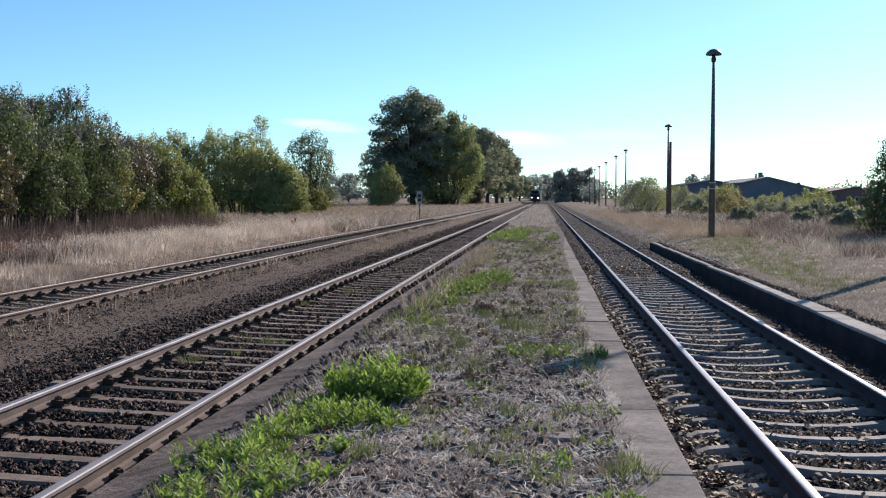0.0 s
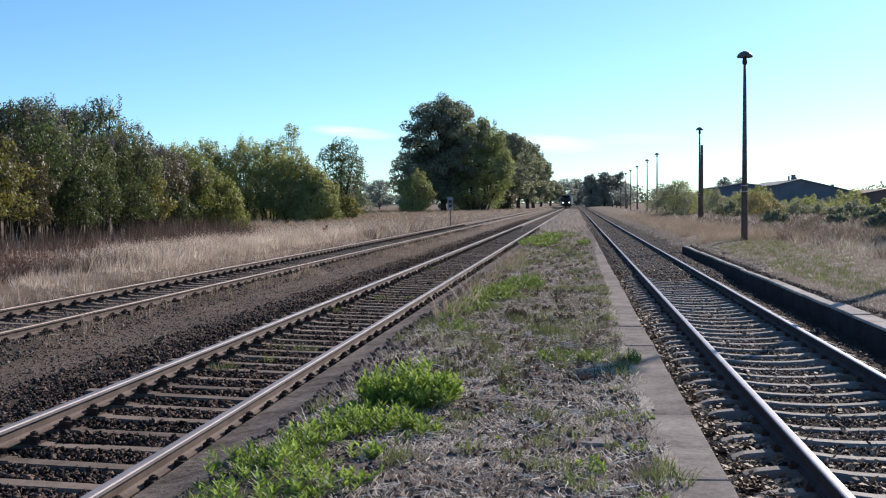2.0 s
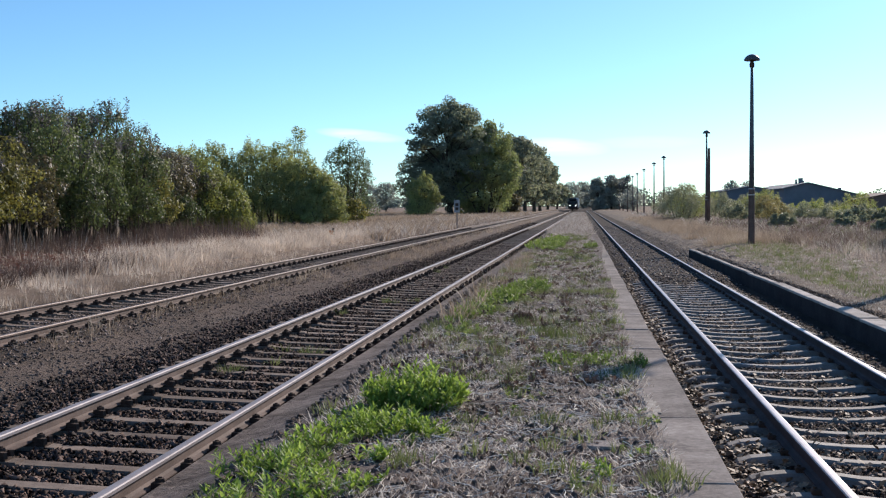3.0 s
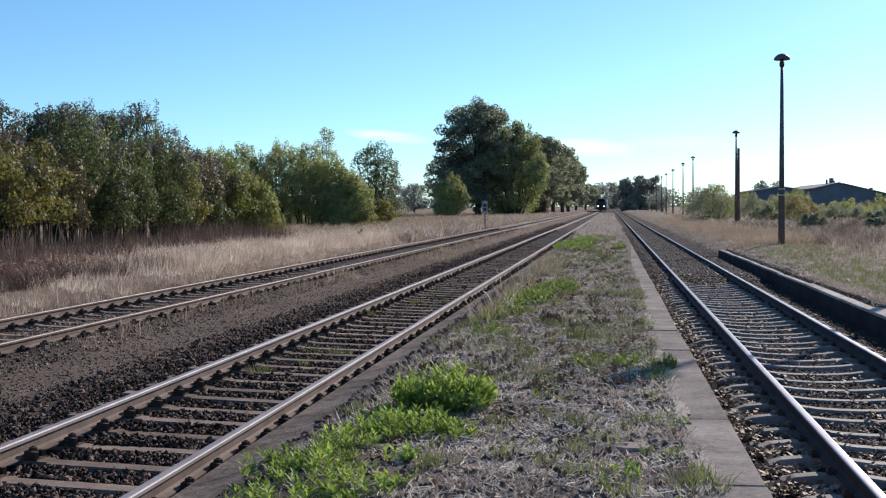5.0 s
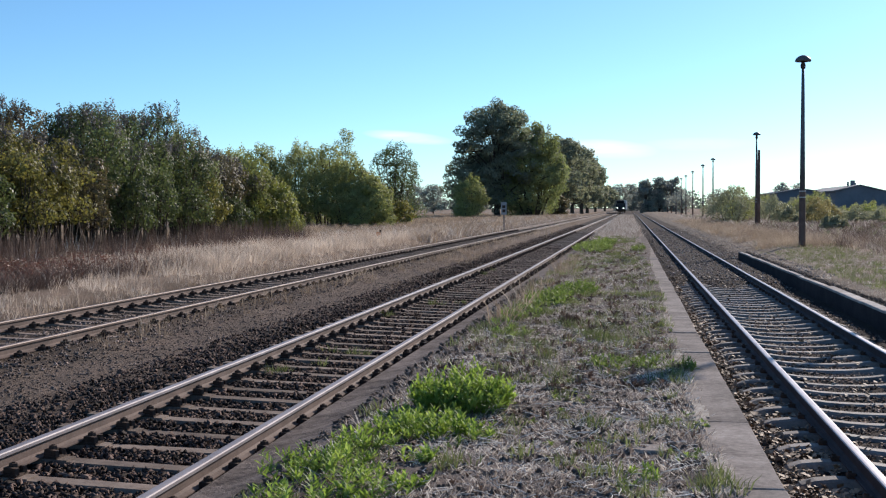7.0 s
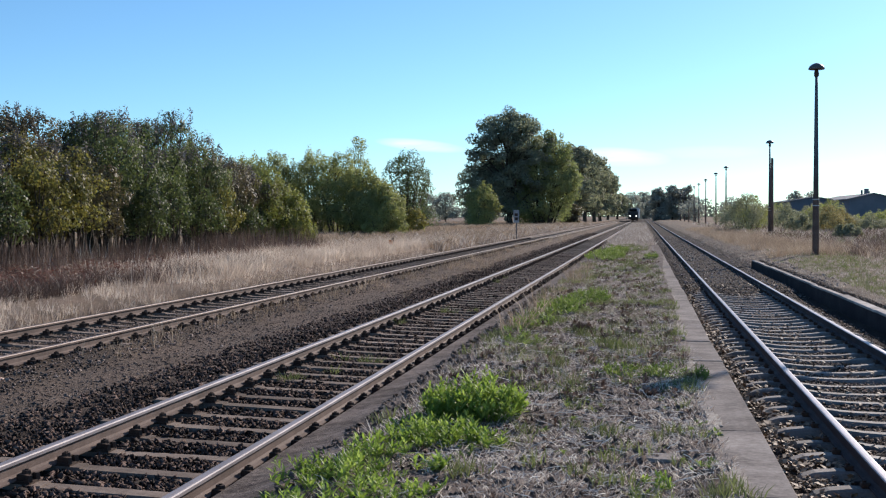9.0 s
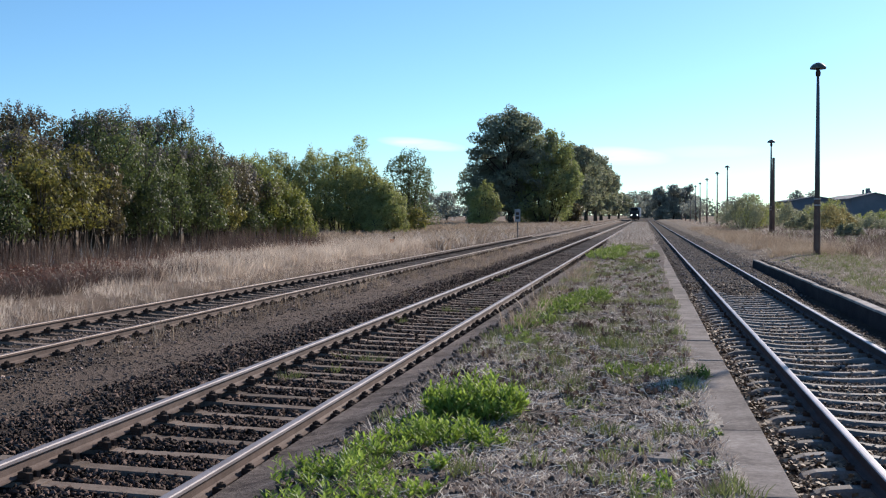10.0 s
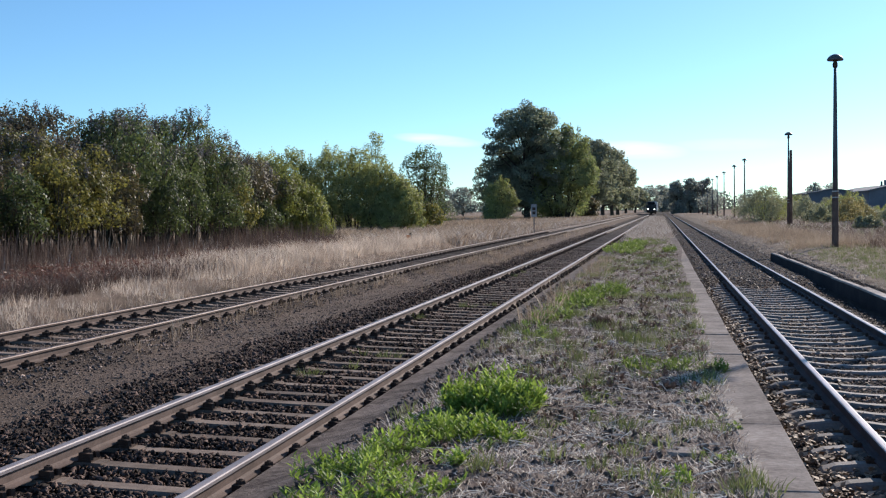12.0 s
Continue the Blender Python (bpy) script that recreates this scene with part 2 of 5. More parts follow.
def ground_material():
    """Dirt, sandy path, trackbed and dry grass soil, laid out across the lines."""
    m, nt, p = material("railway ground")
    pos = place(nt)
    sep = nt.nodes.new("ShaderNodeSeparateXYZ")
    nt.links.new(pos, sep.inputs[0])
    wob = nt.nodes.new("ShaderNodeMath")
    wob.operation = "MULTIPLY_ADD"
    nt.links.new(noise_at(nt, 0.7, 6), wob.inputs[0])
    wob.inputs[1].default_value = 1.2
    nt.links.new(sep.outputs[0], wob.inputs[2])
    rng = node(nt, "MapRange", From_Min=-19.4, From_Max=20.6)
    nt.links.new(wob.outputs[0], rng.inputs["Value"])
    g = lambda x: (x + 20) / 40
    straw, path, bed = (0.25, 0.19, 0.15), (0.18, 0.138, 0.116), (0.055, 0.044, 0.041)
    base = ramp(nt, rng.outputs[0], [(g(-11.5), straw), (g(-10.3), (0.12, 0.09, 0.075)), (g(-7.6), (0.10, 0.076, 0.062)), (g(-6.9), path), (g(-6.1), path),
                                     (g(-5.5), bed), (g(4.5), bed), (g(4.8), (0.22, 0.18, 0.15)), (g(12), straw)])
    hedge_x = node(nt, "MapRange", From_Min=-14.0, From_Max=-15.5)
    nt.links.new(wob.outputs[0], hedge_x.inputs["Value"])
    hedge_y = node(nt, "MapRange", From_Min=74.0, From_Max=64.0)
    nt.links.new(sep.outputs[1], hedge_y.inputs["Value"])
    both = nt.nodes.new("ShaderNodeMath")
    both.operation = "MULTIPLY"
    nt.links.new(hedge_x.outputs[0], both.inputs[0])
    nt.links.new(hedge_y.outputs[0], both.inputs[1])
    base = mixcol(nt, both.outputs[0], base, (0.10, 0.066, 0.052))
    fine = noise_at(nt, 18, 9, 0.8)
    coarse = noise_at(nt, 0.9, 5)
    col = mixcol(nt, 0.75, base, ramp(nt, fine, [(0.3, (0.3,) * 3), (0.5, (0.9,) * 3), (0.72, (2.0,) * 3)]), "MULTIPLY")
    col = mixcol(nt, 0.6, col, ramp(nt, coarse, [(0.3, (0.7, 0.72, 0.66)), (0.7, (1.3, 1.25, 1.15))]), "MULTIPLY")
    nt.links.new(col, p.inputs["Base Color"])
    p.inputs["Roughness"].default_value, p.inputs["Specular IOR Level"].default_value = 0.95, 0.05
    bump(nt, p, fine, 1.0, 0.04)
    return m


GROUND = ground_material()


# ---- building helpers ----
def mesh_of(name, verts, faces, mats, index=None, smooth=False):
    me = bpy.data.meshes.new(name)
    me.from_pydata([tuple(v) for v in verts], [], [tuple(f) for f in faces])
    for m in mats if isinstance(mats, (list, tuple)) else [mats]:
        me.materials.append(m)
    if index is not None:
        me.polygons.foreach_set("material_index", index)
    if smooth:
        me.shade_smooth()
    me.update()
    return me


def many(name, verts, faces, mats, pos, yaw, size, tilt=None):
    """One mesh of many copies of a small form (all faces with the same number of corners)."""
    v, f = np.asarray(verts, float), np.asarray(faces, int)
    k, n = len(pos), len(v)
    q = v[None] * (np.asarray(size, float).reshape(k, -1)[:, None, :] if np.ndim(size) else size)
    if tilt is not None:
        a = tilt[:, 0][:, None]
        y, z = q[..., 1].copy(), q[..., 2].copy()
        q[..., 1], q[..., 2] = y * np.cos(a) - z * np.sin(a), y * np.sin(a) + z * np.cos(a)
        a = tilt[:, 1][:, None]
        x, z = q[..., 0].copy(), q[..., 2].copy()
        q[..., 0], q[..., 2] = x * np.cos(a) + z * np.sin(a), -x * np.sin(a) + z * np.cos(a)
    c, s = np.cos(yaw)[:, None], np.sin(yaw)[:, None]
    x, y = q[..., 0].copy(), q[..., 1].copy()
    q[..., 0], q[..., 1] = x * c - y * s, x * s + y * c
    return raw_mesh(name, q + np.asarray(pos)[:, None, :], f, mats)


def raw_mesh(name, q, f, mats):
    """A mesh from k copies of n corners each (q: k x n x 3), all with the faces f."""
    k, n = q.shape[:2]
    fl = (f[None] + (np.arange(k) * n)[:, None, None]).reshape(-1)
    me = bpy.data.meshes.new(name)
    me.vertices.add(k * n)
    me.vertices.foreach_set("co", q.reshape(-1).astype(np.float32))
    m = f.shape[1]
    me.loops.add(len(fl))
    me.loops.foreach_set("vertex_index", fl.astype(np.int32))
    me.polygons.add(len(fl) // m)
    me.polygons.foreach_set("loop_start", np.arange(0, len(fl), m, dtype=np.int32))
    me.materials.append(mats)
    me.update(calc_edges=True)
    return me


def child(name, me, parent, label=""):
    ob = new(name, me)
    ob.parent = parent
    if label:
        ob["label"] = label
    return ob


def box(bm, x0, x1, y0, y1, z0, z1, bevel=0.0):
    vs = bmesh.ops.create_cube(bm, size=1)["verts"]
    for v in vs:
        v.co = ((x0 + x1) / 2 + v.co.x * (x1 - x0), (y0 + y1) / 2 + v.co.y * (y1 - y0), (z0 + z1) / 2 + v.co.z * (z1 - z0))
    if bevel:
        bmesh.ops.bevel(bm, geom=list({e for v in vs for e in v.link_edges}), offset=bevel, segments=1, affect="EDGES")


def lathe(bm, rings, sides=16, x=0.0, y=0.0):
    """A turned form from (radius, height) rings, closed at both ends."""
    loops = []
    for r, z in rings:
        loops.append([bm.verts.new((x + r * math.cos(2 * math.pi * i / sides), y + r * math.sin(2 * math.pi * i / sides), z)) for i in range(sides)])
    for a, b in zip(loops, loops[1:]):
        for i in range(sides):
            bm.faces.new((a[i], a[(i + 1) % sides], b[(i + 1) % sides], b[i]))
    bm.faces.new(loops[0][::-1])
    bm.faces.new(loops[-1])


def finish(bm, name, mat, smooth=False):
    bmesh.ops.recalc_face_normals(bm, faces=bm.faces)
    me = bpy.data.meshes.new(name)
    bm.to_mesh(me)
    bm.free()
    me.materials.append(mat)
    if smooth:
        me.shade_smooth()
    return me


def part(name, bm, mat, parent, label="", smooth=False):
    return child(name, finish(bm, name, mat, smooth), parent, label)


def tubes(bm, runs, sides=6):
    """Tapered limbs; each run is a list of (point, radius)."""
    for run in runs:
        loops = []
        for i, (p, r) in enumerate(run):
            d = (run[min(i + 1, len(run) - 1)][0] - run[max(i - 1, 0)][0]).normalized()
            u = d.orthogonal().normalized()
            w = d.cross(u)
            loops.append([bm.verts.new(p + r * (math.cos(2 * math.pi * k / sides) * u + math.sin(2 * math.pi * k / sides) * w)) for k in range(sides)])
        for a, b in zip(loops, loops[1:]):
            best = min(range(sides), key=lambda o: sum((a[k].co - b[(k + o) % sides].co).length for k in range(sides)))
            for k in range(sides):
                bm.faces.new((a[k], a[(k + 1) % sides], b[(k + 1 + best) % sides], b[(k + best) % sides]))
        bm.faces.new(loops[-1])


rng = np.random.default_rng(7)
LEAF_V = [(0, 0, 0), (0.32, 0.45, 0.08), (0, 1, 0), (-0.32, 0.45, 0.08)]
LEAF_F = [(0, 1, 2, 3)]


def unit(v):
    return v / np.maximum(np.linalg.norm(v, axis=-1, keepdims=True), 1e-9)


def leaves(name, mat, blobs, count, size, hollow=0.55, droop=0.0, loose=0.4):
    """Leaves in and around the surface of a heap of uneven ellipsoids (x, y, z, rx, ry, rz), facing outwards, loosely."""
    b = np.array(blobs, float)
    area = (b[:, 3] * b[:, 5] + b[:, 4] * b[:, 5] + b[:, 3] * b[:, 4])
    which = rng.choice(len(b), count * 2, p=area / area.sum())
    d = unit(rng.normal(size=(count * 2, 3)))
    r = hollow + (1.06 - hollow) * rng.random(count * 2) ** 0.6
    lump = 1 + 0.16 * np.sin(d[:, 0] * 7 + which) * np.sin(d[:, 1] * 6 + 2 * which) + 0.12 * np.sin(d[:, 2] * 9 + which * 3)
    p = b[which, :3] + d * (r * lump)[:, None] * b[which, 3:]
    deep = np.zeros(len(p), bool)
    for i, q in enumerate(b):
        deep |= (which != i) & ((((p - q[:3]) / q[3:]) ** 2).sum(1) < 0.45)
    keep = np.flatnonzero(~deep)[:count]
    p, out = p[keep], unit(d[keep] / b[which[keep], 3:])
    k = len(p)
    facing = unit(out + loose * rng.normal(size=(k, 3)))
    along = 0.8 * rng.normal(size=(k, 3)) + 0.4 * out - np.array([0, 0, 0.3 + 1.6 * droop])
    along = unit(along - facing * (along * facing).sum(1, keepdims=True))
    across = np.cross(facing, along)
    s = (size * rng.uniform(0.55, 1.35, k))[:, None, None]
    v = np.array(LEAF_V, float)[None]
    q = p[:, None] + s * (v[..., :1] * across[:, None] + v[..., 1:2] * along[:, None] + v[..., 2:] * facing[:, None])
    return raw_mesh(name, q, np.array(LEAF_F), mat)


def blob_heap(n, rx, ry, z0, z1, r0, r1, top=0.6, seed=0):
    """Uneven ellipsoids heaped in a crown about the origin: wider low or high by top."""
    g = np.random.default_rng(seed)
    out = []
    for i in range(n):
        f = (i + 0.5) / n
        z = z0 + (z1 - z0) * f
        w = math.sqrt(max(0.0, 1 - ((f - top) / max(top, 1 - top)) ** 2)) * 0.95
        a = g.uniform(0, 6.283)
        q = g.uniform(0.25, 0.85) * w
        r = g.uniform(r0, r1)
        out.append((q * rx * math.cos(a), q * ry * math.sin(a), z, r * g.uniform(0.85, 1.25), r * g.uniform(0.85, 1.25), r * g.uniform(0.65, 0.95)))
    return out


def tree(kind, x, y, z, height, radius, base, mat, count, size, seed, label, category="tree", blobs=14, trunk=0.3, top=0.5, lump=(0.3, 0.5), group="", hollow=0.5, droop=0.3, ry=None, ragged=0):
    ob = new(kind)
    ob.location = (x, y, z)
    heap = blob_heap(blobs, radius, ry or radius, base + radius * 0.25, height - radius * lump[0], radius * lump[0], radius * lump[1], top, seed)
    g = np.random.default_rng(seed + 1)
    bm = bmesh.new()
    crown_mid = Vector((0, 0, base + (height - base) * 0.55))
    runs = [[(Vector((0, 0, -0.3)), trunk * 1.25), (Vector((g.normal(0, 0.1), g.normal(0, 0.1), base)), trunk), (crown_mid, trunk * 0.55), (Vector((g.normal(0, 0.3), g.normal(0, 0.3), height * 0.93)), trunk * 0.08)]]
    sprays = []
    for bx, by, bz, br, _, _ in heap:
        start = Vector((0, 0, base * 0.7 + (bz - base * 0.7) * g.uniform(0.2, 0.6)))
        end = Vector((bx, by, bz))
        mid = start.lerp(end, 0.5) + Vector(g.normal(0, 0.12 * radius, 3)) * 0.5
        runs.append([(start, trunk * 0.42), (mid, trunk * 0.25), (end, trunk * 0.1)])
        for _ in range(3):
            tip = end + Vector(g.normal(0, 1, 3)).normalized() * br * 0.95
            runs.append([(end, trunk * 0.1), (end.lerp(tip, 0.5), trunk * 0.06), (tip, trunk * 0.025)])
            w = radius * g.uniform(0.06, 0.12)
            sprays.append((tip.x, tip.y, tip.z, w * 1.3, w * 1.3, w))
    for _ in range(ragged):
        d = Vector((g.normal(), g.normal(), g.normal(0.3, 0.8))).normalized()
        tip = Vector((d.x * radius, d.y * (ry or radius), (base + height) / 2 + d.z * (height - base) / 2)) * 1.0
        tip = crown_mid.lerp(tip, g.uniform(0.88, 1.06))
        runs.append([(crown_mid.lerp(tip, 0.5), trunk * 0.16), (crown_mid.lerp(tip, 0.8) + Vector(g.normal(0, 0.05 * radius, 3)), trunk * 0.1), (tip, trunk * 0.03)])
        w = radius * g.uniform(0.05, 0.12)
        sprays.append((tip.x, tip.y, tip.z, w * 1.4, w * 1.4, w))
    tubes(bm, runs)
    part("trunk", bm, BARK, ob)
    child("crown", leaves("crown", mat, heap + sprays, count, size, hollow, droop), ob)
    return tagged(ob, label, category, group)


def dome_heap(n, rx, ry, h, low, seed):
    """Uneven ellipsoids filling a dome from near the ground to its top."""
    g = np.random.default_rng(seed)
    out = []
    for i in range(n):
        q, a = math.sqrt((i + 0.5) / n), i * 2.39996 + g.normal(0, 0.25)
        r = min(rx, h * 0.5) * g.uniform(0.3, 0.46)
        roof = h * (1 - 0.42 * q ** 2.4) - r * 0.75 + g.normal(0, 0.05 * h)
        z = low + r * 0.7 + (roof - low - r * 0.7) * (1 if i % 2 == 0 else g.random())
        out.append((q * (rx - r * 0.8) * math.cos(a), q * (ry - r * 0.8) * math.sin(a), z, r * g.uniform(0.9, 1.3), r * g.uniform(0.9, 1.3), r * g.uniform(0.7, 1.1)))
    return out


def shrub(kind, x, y, z, height, radius, mat, count, size, seed, label, blobs=20, group="", low=0.3, dense=True):
    """A bush leafy almost to the ground, on many thin stems, with twigs that break its outline."""
    ob = new(kind)
    ob.location = (x, y, z)
    heap = dome_heap(blobs, radius, radius, height, low, seed)
    g = np.random.default_rng(seed + 5)
    bm = bmesh.new()
    runs, sprays = [], []
    for bx, by, bz, br, _, bh in heap:
        foot = Vector((bx * 0.35 + g.normal(0, 0.15), by * 0.35 + g.normal(0, 0.15), -0.2))
        end = Vector((bx, by, bz))
        runs.append([(foot, 0.012 * height), (foot.lerp(end, 0.5) + Vector((g.normal(0, 0.1), g.normal(0, 0.1), 0)), 0.008 * height), (end, 0.004 * height)])
        for _ in range(5):
            tip = end + Vector((g.normal(0, 0.6), g.normal(0, 0.6), abs(g.normal(0.6, 0.5)))).normalized() * br * g.uniform(0.95, 1.2)
            runs.append([(end, 0.004 * height), (end.lerp(tip, 0.6), 0.0025 * height), (tip, 0.001 * height)])
            if g.random() < 0.55 or tip.z > height * 0.8:
                w = radius * g.uniform(0.05, 0.1)
                sprays.append((tip.x, tip.y, tip.z - w, w, w, w * 2.2))
    tubes(bm, runs, 4)
    part("branchwork", bm, BARK, ob)
    if dense:
        heap.append((0, 0, height * 0.42, radius * 0.7, radius * 0.7, height * 0.40))
    child("foliage", leaves("foliage", mat, heap + sprays, count, size, 0.7, 0.4), ob)
    return tagged(ob, label, "tree" if "tree" in kind else "shrub", group)


def hedge_shrub(x, y, z, height, radius, mat, count, size, seed, label, low):
    """A tall shrub whose leaves hang in separate curtains over bare stems, with dusky upright shoots on top."""
    ob = new("shrub")
    ob.location = (x, y, z)
    g = np.random.default_rng(seed)
    heap, shoots, runs = [], [], []
    for i in range(26):
        q, a = math.sqrt((i + 0.5) / 26), i * 2.39996 + g.normal(0, 0.3)
        r = radius * g.uniform(0.19, 0.34)
        tall = r * g.uniform(1.0, 1.7)
        roof = height * (1 - 0.30 * q ** 3) - tall * 0.9 + g.normal(0, 0.04 * height)
        foot = low * g.uniform(0.5, 1.25) + tall * 0.8
        f = (1.0, g.uniform(0.45, 0.85), g.uniform(0.0, 0.5))[i % 3] if q > 0.45 else 1.0
        cx, cy, cz = q * (radius - r * 0.6) * math.cos(a), q * (radius - r * 0.6) * math.sin(a), foot + max(0.0, roof - foot) * f
        heap.append((cx, cy, cz, r, r, tall))
        stem = Vector((cx * 0.7 + g.normal(0, 0.2), cy * 0.7 + g.normal(0, 0.2), -0.2))
        end = Vector((cx, cy, cz))
        runs.append([(stem, 0.011 * height), (stem.lerp(end, 0.5) + Vector((g.normal(0, 0.15), g.normal(0, 0.15), 0)), 0.008 * height), (end, 0.004 * height)])
        if f == 1.0:
            for _ in range(6):
                tip = end + Vector((g.uniform(-1, 1) * r, g.uniform(-1, 1) * r, tall * g.uniform(0.7, 1.12)))
                runs.append([(end, 0.004 * height), (tip, 0.0012 * height)])
                shoots.append((tip.x, tip.y, tip.z - 0.12, 0.10, 0.10, g.uniform(0.2, 0.38)))
    heap.append((0, 0, height * 0.52, radius * 0.5, radius * 0.5, height * 0.28))
    bm = bmesh.new()
    tubes(bm, runs, 4)
    part("branchwork", bm, BARK, ob)
    child("foliage", leaves("foliage", mat, heap, count, size, 0.8, 0.7, 0.35), ob)
    child("top_growth", leaves("top_growth", DUSKY, shoots, 3000, size * 0.85, 0.2, -0.3, 0.9), ob, "dusky upright leading shoots")
    return tagged(ob, label, "shrub", "hedge shrubs")


def blade_form(n, seed, spread, high, wide, lean, bent=False):
    """A tuft of n blades, each of one quad, or of two where it is bent."""
    g = np.random.default_rng(seed)
    v, f = [], []
    for i in range(n):
        a, r = g.uniform(0, 6.283), spread * math.sqrt(g.random())
        h, l, w = high * g.uniform(0.5, 1.1), lean * g.uniform(0.2, 1.2), wide * g.uniform(0.7, 1.3)
        bx, by = r * math.cos(a), r * math.sin(a)
        a += g.normal(0, 0.8)
        dx, dy = math.cos(a), math.sin(a)
        b = g.uniform(0, 6.283)
        px, py = math.cos(b) * w / 2, math.sin(b) * w / 2
        o = len(v)
        for hh, ll, ww in (((0, 0, 1), (0.55, 0.3, 0.85), (1.0, 1.0, 0.2)) if bent else ((0, 0, 1), (1.0, 0.8, 0.3))):
            cx, cy = bx + dx * l * ll, by + dy * l * ll
            v += [(cx - px * ww, cy - py * ww, h * hh), (cx + px * ww, cy + py * ww, h * hh)]
        f += [(o, o + 1, o + 3, o + 2), (o + 2, o + 3, o + 5, o + 4)][:2 if bent else 1]
    return v, f


def scatter(n, x0, x1, y0, y1, near=True):
    """n places over a stretch, thicker towards y0 when near."""
    u = rng.random(n)
    y = y0 * (y1 / y0) ** u if near else y0 + (y1 - y0) * u
    return np.stack([rng.uniform(x0, x1, n), y], 1)


def wave(x, y):
    """Soft unevenness of the soil."""
    return 0.5 * np.sin(x * 2.1 + 1.3 * np.sin(y * 0.7)) * np.sin(y * 1.7 + 0.5) + 0.3 * np.sin(x * 5.3 + y * 3.1) + 0.2 * np.sin(y * 7.7 - x * 4.1)


def smooth_step(a, b, t):
    t = np.clip((t - a) / (b - a), 0, 1)
    return t * t * (3 - 2 * t)


BED3, BED1, BED2 = -0.215, -0.345, -0.372


def ground_z(x, y):
    """The height of the ground sheet."""
    x, y = np.asarray(x, float), np.asarray(y, float)
    z = -0.02 + (BED3 + 0.02) * smooth_step(-11.6, -10.1, x)
    z = z + (-0.27 - BED3) * smooth_step(-7.4, -6.8, x)
    z = z + (BED1 + 0.27 + 0.05) * smooth_step(-6.0, -5.2, x) - 0.055 * np.clip((x + 4.65) / 1.6, 0, 1)
    z = z + (BED2 - BED1 + 0.005) * smooth_step(-2.2, 1.0, x)
    far = smooth_step(44.0, 48.0, y)
    rise = (1 - far) * smooth_step(4.20, 4.26, x) + far * smooth_step(4.0, 6.4, x)
    z = z + (-0.04 - BED2) * rise
    mid = smooth_step(66, 74, y) * smooth_step(-2.7, -1.9, x) * (1 - smooth_step(0.2, 1.1, x))
    z = z + 0.16 * mid
    z = z + 0.115 * smooth_step(29.5, 33, y) * smooth_step(1.0, 1.3, x) * (1 - smooth_step(3.9, 4.15, x))
    rough = 0.02 + 0.05 * np.clip((np.abs(x + 2) - 10) / 8, 0, 1)
    z = z + rough * wave(x, y) * (1 - 0.5 * rise)
    return z - 0.0005 * np.clip(y - 8, 0, 120) * smooth_step(-12, -8, x) * (1 - smooth_step(-2.6, 0, x)) * 0.7


# ---- ground ----
gx = np.concatenate([[-4000, -1200, -400, -150, -80, -50, -36], np.arange(-28, -12, 0.8), np.arange(-12, 4.2, 0.15), [4.2, 4.23, 4.26], np.arange(4.4, 12, 0.3), np.arange(12, 30, 1.0), [36, 50, 80, 150, 400, 1200, 4000]])
gy = np.concatenate([[-4000, -800, -150, -50, -20, -8], np.arange(0, 30, 0.25), np.arange(30, 76, 0.6), np.arange(76, 140, 3), [150, 180, 220, 280, 360, 500, 800, 1500, 4000]])
XX, YY = np.meshgrid(gx, gy)
ZZ = ground_z(XX, YY)
nx, ny = len(gx), len(gy)
idx = np.arange(nx * ny).reshape(ny, nx)
quads = np.stack([idx[:-1, :-1], idx[:-1, 1:], idx[1:, 1:], idx[1:, :-1]], -1).reshape(-1, 4)
ground = new("ground", mesh_of("ground", np.stack([XX, YY, ZZ], -1).reshape(-1, 3).tolist(), quads.tolist(), GROUND, smooth=True))
tagged(ground, "dry sandy railway ground with trackbed and straw coloured soil", "ground", kind="structure")

# ---- island platform ----
PX0, PX1, PXK = -2.42, 0.50, 0.92


def platform_z(x, y):
    x, y = np.asarray(x, float), np.asarray(y, float)
    edge = smooth_step(PX0 - 0.5, PX0 + 0.5, x)
    return -0.22 + 0.22 * edge + 0.022 * wave(x, y) * edge - 0.012 + 0.028 * smooth_step(0.1, 0.45, x) - 0.12 * smooth_step(66, 73, y)


px = np.concatenate([np.linspace(PX0 - 0.5, PX0 + 0.5, 13), np.linspace(PX0 + 0.55, PX1 - 0.01, 40)])
py = np.concatenate([np.arange(-11, 30, 0.1), np.arange(30, 73.5, 0.4)])
XX, YY = np.meshgrid(px, py)
narrow = np.clip((YY - 9) / 60, 0, 1) * 0.55 * np.clip((PX1 - XX) / 3, 0, 1)
creep = smooth_step(PX1 - 0.7, PX1, XX)
over = 0.13 * smooth_step(15, 25, YY) + 0.27 * smooth_step(34, 52, YY) + 0.02 * np.sin(YY * 1.9) * np.sin(YY * 0.83 + 1)
ZZ = platform_z(XX, YY) + 0.02 * creep * smooth_step(15, 25, YY)
XX = XX + creep * np.maximum(over, 0.0)
n1, n2 = len(px), len(py)
idx = np.arange(n1 * n2).reshape(n2, n1)
quads = np.stack([idx[:-1, :-1], idx[:-1, 1:], idx[1:, 1:], idx[1:, :-1]], -1).reshape(-1, 4).tolist()
island = new("platform")
tagged(island, "low island platform of dry soil with worn concrete edge slabs", "platform", kind="structure")
child("soil", mesh_of("soil", np.stack([XX + narrow, YY, ZZ], -1).reshape(-1, 3).tolist(), quads, SOIL, smooth=True), island)
bm = bmesh.new()
box(bm, -0.2105, 0.2105, -1.106, 1.106, -0.42, 0.0, 0.007)
slab_mesh = finish(bm, "edge_slab", SLAB)
